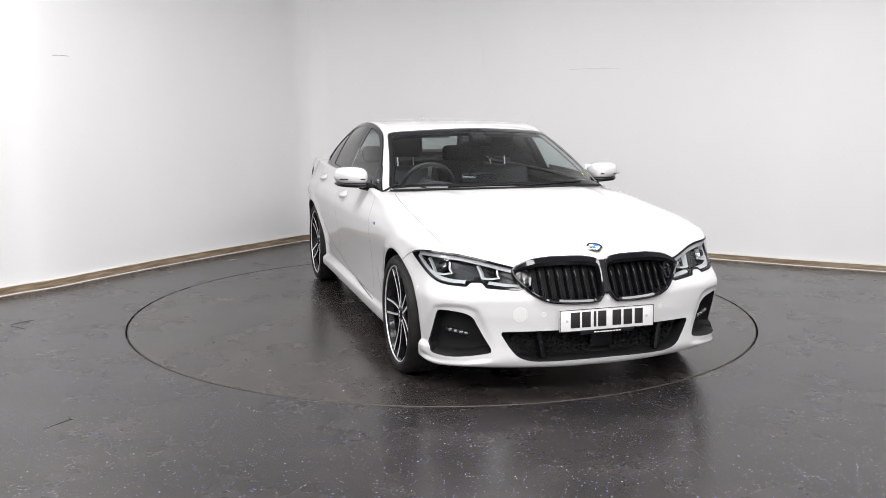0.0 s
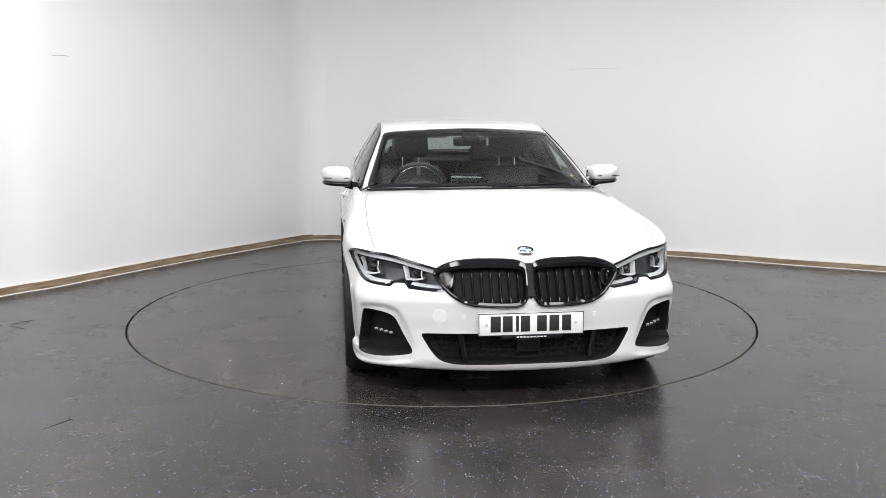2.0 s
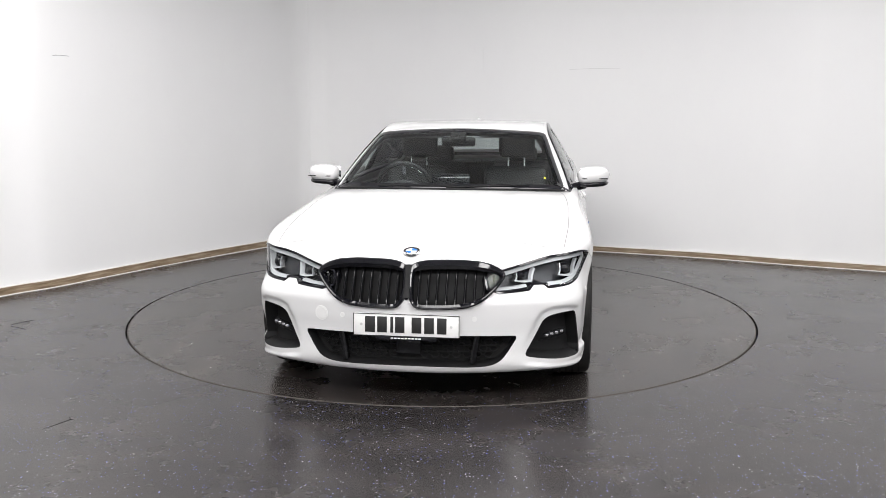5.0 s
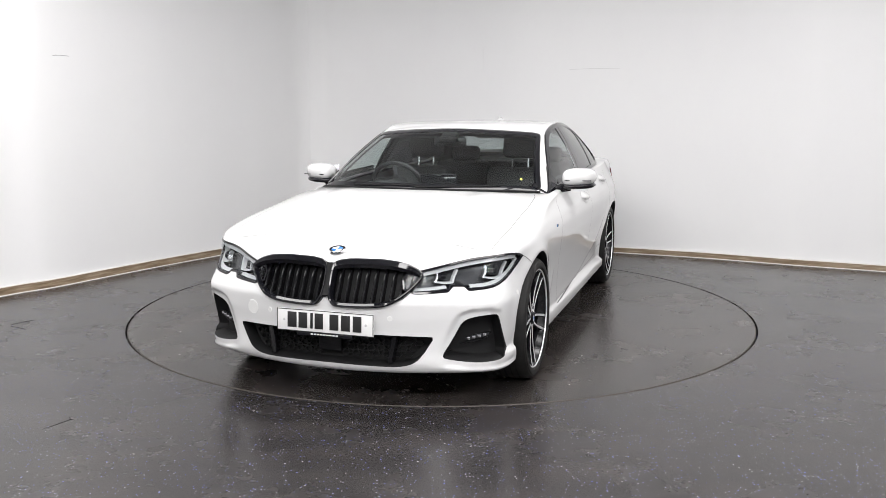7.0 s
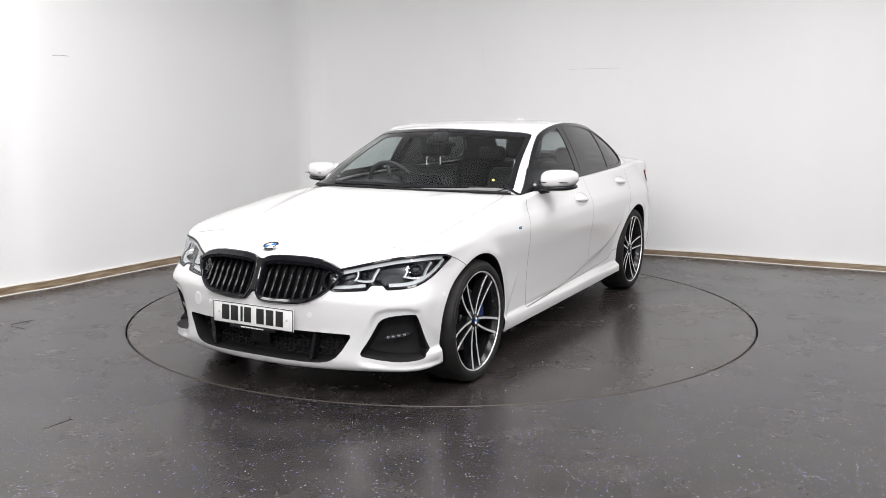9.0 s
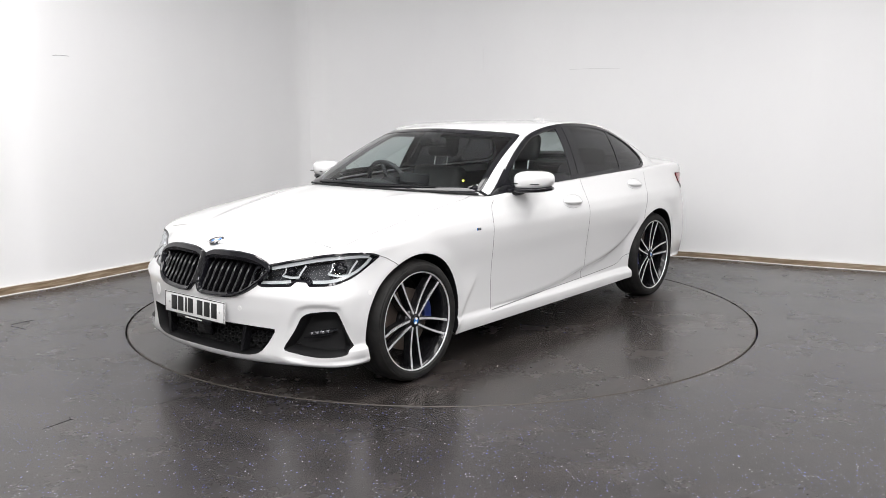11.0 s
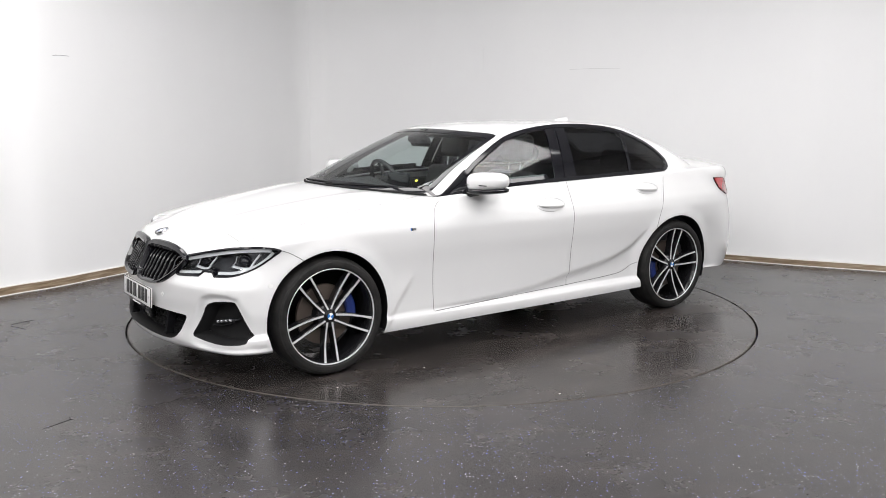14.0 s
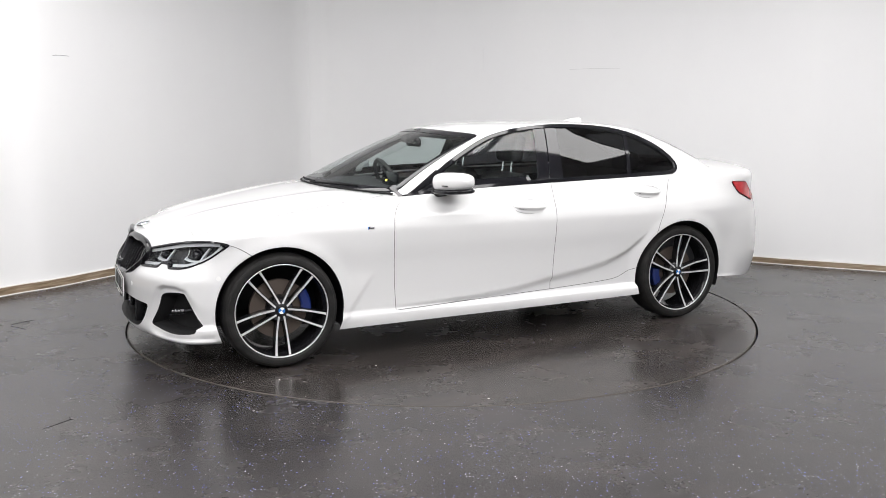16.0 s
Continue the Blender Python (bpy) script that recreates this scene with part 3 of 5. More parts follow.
def mirrored(ob, name=None):
    """The same part on the other flank of the car."""
    me = ob.data.copy()
    me.transform(Matrix.Diagonal((1, -1, 1, 1)))
    me.flip_normals()
    o = new(name or ob.name.split(".")[0], me)
    o.parent = ob.parent
    if "label" in ob:
        o["label"] = ob["label"]
    return o


def nearest_on(outline, q):
    best, at = 9e9, None
    for i in range(len(outline)):
        a, b = np.array(outline[i - 1]), np.array(outline[i])
        t = np.clip(np.dot(q - a, b - a) / (np.dot(b - a, b - a) + 1e-12), 0, 1)
        w = a + t * (b - a)
        d = np.sum((w - q) ** 2)
        if d < best:
            best, at = d, w
    return at


def cut(shell, axis, outline, cond):
    """Takes an opening out of a shell; its edge is drawn on to the outline."""
    v, n, q, c = SHELLS[shell]
    arr = np.array(q)
    lo, hi = np.min(outline, axis=0), np.max(outline, axis=0)
    gone = np.zeros(len(q), bool)
    for f in range(len(q)):
        a, b = flat(axis, c[f])
        if lo[0] <= a <= hi[0] and lo[1] <= b <= hi[1] and cond(c[f]) and inside(outline, a, b):
            gone[f] = True
    edge = set(arr[gone].ravel()) & set(arr[~gone & KEEP[shell]].ravel())
    for i in edge:
        a, b = nearest_on(outline, np.array(flat(axis, v[i])))
        mid = abs(v[i][1]) < 1e-6
        if mid:
            a = 0.0
        p = on_shell(axis, a, b, 0.0, shell)
        if (p - Vector(v[i])).length < 0.05:
            MOVED[shell][i] = (p.x, 0.0 if mid else p.y, p.z)
    KEEP[shell] &= ~gone


KEEP = {k: np.ones(len(s[2]), bool) for k, s in SHELLS.items()}
MOVED = {k: {} for k in SHELLS}

# outlines, each in its projection
KIDNEY = even(cut_corners([(0.004, 0.700), (0.03, 0.716), (0.084, 0.727), (0.224, 0.729), (0.33, 0.724), (0.405, 0.708), (0.456, 0.680), (0.470, 0.655), (0.456, 0.626), (0.426, 0.588),
                           (0.386, 0.550), (0.33, 0.522), (0.26, 0.508), (0.12, 0.503), (0.05, 0.506), (0.026, 0.525), (0.006, 0.556)], 2), 0.02)
INTAKE = even(cut_corners([(0.0, 0.376), (0.26, 0.375), (0.49, 0.370), (0.532, 0.367), (0.534, 0.362), (0.515, 0.330), (0.485, 0.280), (0.450, 0.240), (0.40, 0.221), (0.33, 0.215), (0.16, 0.219), (0.0, 0.221),
                           (-0.16, 0.219), (-0.33, 0.215), (-0.40, 0.221), (-0.450, 0.240), (-0.485, 0.280), (-0.515, 0.330), (-0.534, 0.362), (-0.532, 0.367), (-0.49, 0.370), (-0.26, 0.375)], 1), 0.025)
FOG = even(cut_corners([(0.570, 0.274), (0.606, 0.338), (0.636, 0.398), (0.656, 0.438), (0.69, 0.458), (0.75, 0.468), (0.800, 0.470), (0.813, 0.460), (0.820, 0.40), (0.829, 0.32), (0.836, 0.252), (0.832, 0.238), (0.79, 0.233),
                        (0.735, 0.232), (0.65, 0.242), (0.580, 0.258)], 1), 0.015)
LAMP = even(cut_corners([(-1.235, 0.574), (-1.225, 0.662), (-1.15, 0.680), (-1.0, 0.711), (-0.815, 0.743), (-0.70, 0.750), (-0.63, 0.743), (-0.598, 0.732), (-0.590, 0.727), (-0.596, 0.720), (-0.65, 0.679),
                         (-0.70, 0.643), (-0.767, 0.613), (-0.835, 0.596), (-0.936, 0.589), (-0.942, 0.590), (-0.946, 0.595), (-0.954, 0.606), (-0.962, 0.609), (-1.005, 0.610), (-1.012, 0.608), (-1.036, 0.588), (-1.042, 0.585)], 1), 0.015)
DLO = even(cut_corners([(0.67, 0.920), (0.655, 0.924), (0.47, 0.950), (0.12, 0.977), (-0.4, 0.995), (-0.96, 1.006), (-1.36, 1.013), (-1.45, 1.024), (-1.492, 1.055), (-1.482, 1.115), (-1.38, 1.212), (-1.2, 1.296),
                        (-1.02, 1.338), (-0.82, 1.358), (-0.62, 1.365), (-0.45, 1.363), (-0.26, 1.345), (-0.09, 1.314), (0.04, 1.272), (0.27, 1.157), (0.445, 1.045), (0.57, 0.972), (0.655, 0.928)], 1), 0.03)
SCREEN = even(cut_corners([(0.0, 0.990), (0.35, 0.987), (0.62, 0.976), (0.738, 0.960), (0.714, 1.02), (0.666, 1.127), (0.602, 1.275), (0.582, 1.304), (0.42, 1.317), (0.2, 1.329), (0.0, 1.334), (-0.2, 1.329), (-0.42, 1.317),
                           (-0.582, 1.304), (-0.602, 1.275), (-0.666, 1.127), (-0.714, 1.02), (-0.738, 0.960), (-0.62, 0.976), (-0.35, 0.987)], 2), 0.03)
BACKLIGHT = even(cut_corners([(0.0, 1.095), (0.42, 1.09), (0.55, 1.085), (0.50, 1.2), (0.42, 1.305), (0.2, 1.315), (0, 1.318), (-0.2, 1.315), (-0.42, 1.305), (-0.50, 1.2), (-0.55, 1.085), (-0.42, 1.09)], 2), 0.03)
TAIL = even(cut_corners([(-1.93, 0.946), (-1.95, 0.951), (-2.075, 0.947), (-2.095, 0.940), (-2.20, 0.848), (-2.214, 0.824), (-2.195, 0.810), (-2.155, 0.806), (-2.005, 0.864), (-1.99, 0.872)], 1), 0.02)
circle = [(math.cos(2 * math.pi * i / 64), math.sin(2 * math.pi * i / 64)) for i in range(64)]
for ax in (AXLE, -AXLE):
    cut("body", "side", [(ax + ARCH_R * a, HUB_Z + ARCH_R * b) for a, b in circle], lambda p: p[1] > 0.55)
cut("body", "front", inset(KIDNEY, 0.006), lambda p: p[0] > 1.9)
cut("body", "front", INTAKE, lambda p: p[0] > 1.9)
cut("body", "front", FOG, lambda p: p[0] > 1.7)
cut("body", "diag", LAMP, lambda p: p[0] > 1.5 and p[2] < 0.78)
cut("cabin", "side", inset(DLO, 0.012), lambda p: p[1] > 0.5 and p[0] < 0.68)
cut("cabin", "front", inset(SCREEN, 0.02), lambda p: p[0] > -0.05)
cut("cabin", "rear", inset(BACKLIGHT, 0.01), lambda p: p[0] < -1.3)

# body panels
for key in SHELLS:
    v, n, q, c = SHELLS[key]
    for i, p in MOVED[key].items():
        v[i] = p


def panels():
    v, n, q, c = SHELLS["body"]
    groups = {}
    well = [(q[0], q[1]) for q in LOWER]
    well = inset([tuple(w) for w in well] + [(x, -y) for x, y in well[-2:0:-1]], 0.03)
    per = NV + NC - 1
    for f in range(len(q)):
        if not KEEP["body"][f]:
            continue
        x, y, z = c[f]
        cap = f % per >= NV - 1
        if cap and inside(well, x, y):
            continue
        if cap:
            name = "bonnet" if x > 0.6 and y < 0.745 - 0.02 * (x - 1.2) else ("boot_lid" if x < -1.7 else "fender")
            if name == "bonnet" and x > 2.065:
                name = "front_bumper"
        elif x > 1.66 + 0.35 * max(0, z - 0.62):
            name = "front_bumper"
        elif x > 0.73:
            name = "fender"
        elif z < 0.272 and x > -1.1:
            name = "side_skirt"
        elif x > -0.384:
            name = "front_door"
        elif x > -1.2 - 0.44 * max(0, z - 0.64):
            name = "rear_door"
        elif x > -2.0:
            name = "rear_quarter"
        else:
            name = "rear_bumper"
        groups.setdefault(name, []).append(q[f])
    out = {}
    for name, faces in groups.items():
        if name in ("bonnet", "front_bumper", "boot_lid", "rear_bumper"):
            both = np.vstack([v, v * (1, -1, 1)])
            nb = np.vstack([n, n * (1, -1, 1)])
            out[name] = panel(name, both, nb, faces + [tuple(a + len(v) for a in f[::-1]) for f in faces], M_PAINT, CAR)
        else:
            out[name] = panel(name, v, n, faces, M_PAINT, CAR)
            out[name + "_r"] = panel(name, v * (1, -1, 1), n * (1, -1, 1), [f[::-1] for f in faces], M_PAINT, CAR)
    v, n, q, c = SHELLS["cabin"]
    per = MV + MC - 1
    roof = [q[f] for f in range(len(q)) if KEEP["cabin"][f] and f % per >= MV - 1]
    pill = [q[f] for f in range(len(q)) if KEEP["cabin"][f] and f % per < MV - 1]
    both, nb = np.vstack([v, v * (1, -1, 1)]), np.vstack([n, n * (1, -1, 1)])
    out["roof"] = panel("roof", both, nb, roof + [tuple(a + len(v) for a in f[::-1]) for f in roof], M_PAINT, CAR)
    for s in (1, -1):
        panel("roof_pillar", v * (1, s, 1), n * (1, s, 1), [f[::s] for f in pill], M_PAINT, CAR)
    lin = roof + pill
    panel("headliner", both, nb, [f[::-1] for f in lin] + [tuple(a + len(v) for a in f) for f in lin], M_TRIM, CAR, "dark headliner and pillar trim", -0.028)
    return out


PANELS = panels()
DOORS = {("front", 1): PANELS["front_door"], ("front", -1): PANELS["front_door_r"], ("rear", 1): PANELS["rear_door"], ("rear", -1): PANELS["rear_door_r"]}
NO = (0, 0, 0)


def both_sides(name, bm, material, parents, label="", **k):
    """A part on the left flank and its mirror image on the right one."""
    a = part(name, bm, material, parents[0], label, **k)
    b = mirrored(a)
    b.parent = parents[1]
    return a, b


def build_wheel_arches():
    for ax in (AXLE, -AXLE):
        n = 72
        bm = bmesh.new()
        cols = []
        for i in range(n + 1):
            t = radians(-20 + 220 * i / n)
            x, z = ax + ARCH_R * math.cos(t), HUB_Z + ARCH_R * math.sin(t)
            p = on_shell("side", x, max(z, 0.19), -0.001)
            cols.append([bm.verts.new((x, y, z)) for y in (p.y, p.y - 0.03)] + [bm.verts.new((ax + (ARCH_R + 0.02) * math.cos(t), y, HUB_Z + (ARCH_R + 0.02) * math.sin(t))) for y in (p.y - 0.031, 0.52)] + [bm.verts.new((ax, 0.52, HUB_Z))])
        for a, b in zip(cols, cols[1:]):
            for k in range(3):
                bm.faces.new((a[k], b[k], b[k + 1], a[k + 1]))
            bm.faces.new((a[3], b[3], b[4]))
        both_sides("wheel_arch_liner", bm, M_MATTE, (CAR, CAR), "black wheel arch liner")


def build_underbody():
    part("underbody", box(3.5, 1.40, 0.06, pose(-0.1, 0, 0.225), 0.01), M_MATTE, CAR, "black underbody tray")
    part("front_undertray", box(0.45, 1.15, 0.03, pose(1.80, 0, 0.22), 0.01), M_MATTE, CAR, "black undertray")


def build_grille():
    root = new("grille")
    root.parent = CAR
    tagged(root, "gloss black double kidney grille")
    inner = [(y, z - 0.016 * smoothstep(0.62, 0.70, z)) for y, z in inset(KIDNEY, 0.022)]
    brow = [(y, z - 0.012 * smoothstep(0.62, 0.70, z)) for y, z in inset(KIDNEY, 0.014)]
    loops = [(KIDNEY, -0.004, NO), (inset(KIDNEY, 0.002), 0.016, NO), (inset(KIDNEY, 0.008), 0.022, NO), (brow, 0.020, NO), (inner, 0.006, NO), (inner, -0.03, NO)]
    both_sides("kidney_frame", rings("front", loops), M_GLOSS, (root, root), "gloss black kidney surround")
    both_sides("grille_backing", patch("front", inset(KIDNEY, 0.006), 0.0, skirt=0, shift=(-0.05, 0, 0)), M_MATTE, (root, root))
    lo, hi = np.min(inner, axis=0), np.max(inner, axis=0)
    count = 9
    for i in range(count):
        y = lo[0] + (hi[0] - lo[0]) * (i + 0.6) / (count + 0.25)
        zs = []
        for k in range(len(inner)):
            (a, za), (b, zb) = inner[k - 1], inner[k]
            if (a > y) != (b > y):
                zs.append(za + (zb - za) * (y - a) / (b - a))
        z0, z1 = min(zs), max(zs)
        bm = bmesh.new()
        rows = []
        for k in range(9):
            z = z0 + (z1 - z0) * k / 8
            p = on_shell("front", y, z)
            lead = 0.004 - 0.010 * (k / 8) - 0.022 * max(0.0, (k / 8 - 0.6) / 0.4) ** 2
            rows.append([bm.verts.new((p.x + dx, y + dy, z)) for dx, dy in ((-0.05, -0.004), (lead - 0.006, -0.006), (lead, -0.002), (lead, 0.002), (lead - 0.006, 0.006), (-0.05, 0.004))])
        for a, b in zip(rows, rows[1:]):
            for k in range(6):
                bm.faces.new((a[k], a[(k + 1) % 6], b[(k + 1) % 6], b[k]))
        bm.faces.new(rows[0])
        bm.faces.new(rows[-1][::-1])
        both_sides("slat", bm, M_SLAT, (root, root))
    # the bridge between the kidneys, with its small camera
    ys = [(-0.020, 0.004), (-0.012, 0.020), (0.0, 0.023), (0.012, 0.020), (0.020, 0.004)]
    bm = bmesh.new()
    rows = []
    for k in range(12):
        z = 0.552 + 0.152 * k / 11
        w = 1 + 0.5 * (abs(k - 5.5) / 5.5) ** 3
        rows.append([bm.verts.new(on_shell("front", y * w, z, o)) for y, o in ys])
    for a, b in zip(rows, rows[1:]):
        for k in range(4):
            bm.faces.new((a[k], a[k + 1], b[k + 1], b[k]))
    part("grille_bridge", bm, M_MATTE, root)
    p = on_shell("front", 0, 0.552, 0.014)
    bm = lathe([(0, 0.004), (0.006, 0.003), (0.009, 0.0), (0.009, -0.01)], 16)
    bmesh.ops.transform(bm, matrix=pose(p.x, 0, p.z, 0, 0, -90), verts=bm.verts)
    part("front_camera", bm, M_GLOSS, root)


def build_intake():
    root = new("lower_intake")
    root.parent = CAR
    tagged(root, "black honeycomb lower air intake")
    back = (-0.085, 0, 0)
    part("intake_duct", rings("front", [(INTAKE, 0.0, NO), (inset(INTAKE, 0.004), -0.004, (-0.01, 0, 0)), (inset(INTAKE, 0.012), 0, back)]), M_MATTE, root)
    part("intake_backing", patch("front", inset(INTAKE, 0.010), 0, skirt=0, shift=(-0.086, 0, 0)), M_PIT, root)
    # honeycomb webs
    bms = []
    small = inset(INTAKE, 0.016)
    pitch, rowh = 0.052, 0.030
    for j in range(6):
        for i in range(-10, 11):
            y, z = (i + 0.5 * (j % 2)) * pitch, 0.232 + j * rowh
            if not inside(small, y, z) or abs(y) < 0.075:
                continue
            hexa = [(y + 0.45 * pitch * math.cos(radians(60 * k)), z + 0.62 * rowh * math.sin(radians(60 * k))) for k in range(6)]
            if all(inside(small, *h) for h in hexa):
                inn = [(y + 0.36 * pitch * math.cos(radians(60 * k)), z + 0.48 * rowh * math.sin(radians(60 * k))) for k in range(6)]
                bms.append(rings("front", [(hexa, 0, (-0.08, 0, 0)), (hexa, 0, (-0.062, 0, 0)), (inn, 0, (-0.062, 0, 0)), (inn, 0, (-0.08, 0, 0))]))
    tagged(part("honeycomb_mesh", join(bms), M_MATTE, root), kind="stuff")
    p = on_shell("front", 0, 0.315)
    part("radar_cover", box(0.03, 0.125, 0.09, pose(p.x - 0.055, 0, 0.312), 0.008), M_SLAT, root, "gloss black radar cover")
    for s in (1, -1):
        pts = [(0.315, 0.232), (0.325, 0.30), (0.34, 0.376)]
        bm = bmesh.new()
        rows = []
        for y, z in spline(pts, 8):
            q = on_shell("front", y, z)
            rows.append([bm.verts.new((q.x + dx, s * (y + dy), z)) for dx, dy in ((-0.055, -0.01), (-0.016, -0.010), (-0.008, 0.0), (-0.016, 0.016), (-0.055, 0.02))])
        for a, b in zip(rows, rows[1:]):
            for k in range(4):
                bm.faces.new((a[k], a[k + 1], b[k + 1], b[k]))
        part("air_curtain_blade", bm, M_SLAT, root)


def build_fog():
    back = (-0.075, -0.035, 0)
    bm = rings("front", [(FOG, 0.0, NO), (inset(FOG, 0.003), -0.003, NO), (inset(FOG, 0.022), 0, back)])
    a, b = both_sides("side_intake", join([bm, patch("front", inset(FOG, 0.021), 0, skirt=0, shift=back)]), M_MATTE, (CAR, CAR), "black side air intake pocket")
    strip = even(cut_corners([(0.672, 0.333), (0.672, 0.352), (0.778, 0.372), (0.778, 0.352)], 1), 0.02)
    both_sides("fog_lamp", patch("front", strip, 0.0, skirt=0.03, shift=(-0.04, -0.016, 0)), M_SMOKE, (a, b), "slim fog lamp strip")
    for k in range(4):
        y = 0.690 + 0.024 * k
        q = on_shell("front", y, 0.352)
        both_sides("fog_lamp_led", box(0.016, 0.017, 0.013, pose(q.x - 0.034, q.y - 0.016, 0.349 + 0.19 * (y - 0.70)), 0.002), M_SILVER, (a, b))
    ledge = [(0.650, 0.322), (0.72, 0.332), (0.79, 0.348)]
    both_sides("intake_fin", line_strip("front", ledge, 0.006, -0.04), M_SLAT, (a, b))


def build_headlamps():
    root_l, root_r = new("headlight"), new("headlight")
    for r in (root_l, root_r):
        r.parent = CAR
        tagged(r, "clear headlight with angular light guides")
    two = (root_l, root_r)
    deep = (-0.05, -0.04, 0)
    bm = rings("diag", [(LAMP, 0.0, NO), (inset(LAMP, 0.006), -0.002, NO), (inset(LAMP, 0.012), 0, deep)])
    both_sides("lamp_bezel", bm, M_GLOSS, two, "gloss black headlight bezel")
    both_sides("lamp_housing", patch("diag", inset(LAMP, 0.011), 0, skirt=0, shift=deep), M_SMOKE, two, "smoked headlight housing")
    for col, loops in ((M_GLOSS, [(inset(LAMP, -0.003), 0.0005, NO), (inset(LAMP, -0.002), 0.003, NO), (inset(LAMP, 0.006), 0.004, NO), (inset(LAMP, 0.007), 0.001, NO)]),):
        both_sides("lamp_surround", rings("diag", loops), col, two, "black headlight edge trim")
    a, _ = both_sides("lens", patch("diag", inset(LAMP, 0.003), 0.001, skirt=0), M_LENS, two, "clear polycarbonate lens", normals=False)
    for o in [x for r in two for x in r.children if x.name.startswith("lens")]:
        o.visible_shadow = False

    def band(pts, w, dep, mtl, name):
        p = spline(pts, 24)
        bm = bmesh.new()
        rows = []
        for i in range(24):
            t = p[min(i + 1, 23)] - p[max(i - 1, 0)]
            t = t / np.linalg.norm(t)
            nn = np.array((-t[1], t[0])) * w / 2
            sh = Vector((-R2, -R2, 0)) * dep
            rows.append([bm.verts.new(on_shell("diag", *(p[i] + s * nn)) + sh * f) for s, f in ((-1, 2.0), (-1, 1), (1, 1), (1, 2.0))])
        for c, d in zip(rows, rows[1:]):
            for k in range(3):
                bm.faces.new((c[k], c[k + 1], d[k + 1], d[k]))
        both_sides(name, bm, mtl, two)

    # upper and outer light guide, then two angular hooks, each over a lens module
    band([(-1.17, 0.656), (-1.0, 0.690), (-0.815, 0.722), (-0.70, 0.729), (-0.64, 0.726)], 0.017, 0.014, M_DRL, "light_guide")
    band([(-0.632, 0.718), (-0.665, 0.684), (-0.71, 0.652), (-0.77, 0.627), (-0.84, 0.611), (-0.925, 0.605)], 0.013, 0.014, M_DRL, "light_guide")
    for s0, z0, k in ((-0.775, 0.655, 1.0), (-1.02, 0.637, 0.82)):
        band([(s0 + 0.075 * k, z0 + 0.052 * k), (s0 + 0.045 * k, z0 + 0.012 * k), (s0 + 0.028 * k, z0 - 0.018 * k)], 0.008, 0.022, M_DRL, "light_guide")
        band([(s0 + 0.028 * k, z0 - 0.018 * k), (s0 - 0.02 * k, z0 - 0.020 * k), (s0 - 0.07 * k, z0 - 0.012 * k)], 0.007, 0.022, M_DRL, "light_guide")
        band([(s0 - 0.075 * k, z0 - 0.014 * k), (s0 - 0.055 * k, z0 + 0.01 * k), (s0 - 0.05 * k, z0 + 0.04 * k)], 0.006, 0.022, M_SILVER, "light_guide")
        q = on_shell("diag", s0 - 0.01, z0 + 0.010) + Vector((-R2, -R2, 0)) * 0.05
        bm = lathe([(0, 0.030), (0.014 * k, 0.026), (0.024 * k, 0.014), (0.028 * k, 0.0), (0.034 * k, -0.002), (0.034 * k, -0.03)], 24)
        bmesh.ops.transform(bm, matrix=pose(q.x, q.y, q.z, 0, 0, -45), verts=bm.verts)
        both_sides("projector", bm, M_GLOSS, two, "round glass projector module")
    band([(-1.19, 0.592), (-1.10, 0.597), (-1.035, 0.604)], 0.012, 0.016, M_DRL, "light_guide")
    band([(-1.19, 0.625), (-1.12, 0.65), (-1.08, 0.665)], 0.05, 0.045, M_SMOKE, "lamp_blade")


def build_tail():
    a, b = both_sides("tail_light", patch("side", TAIL, 0.006, skirt=0.015), M_RED, (CAR, CAR), "red wraparound tail light")
    both_sides("tail_light_edge", rings("side", [(inset(TAIL, -0.004), 0.001, NO), (inset(TAIL, 0.004), 0.008, NO)]), M_GLOSS, (a, b))


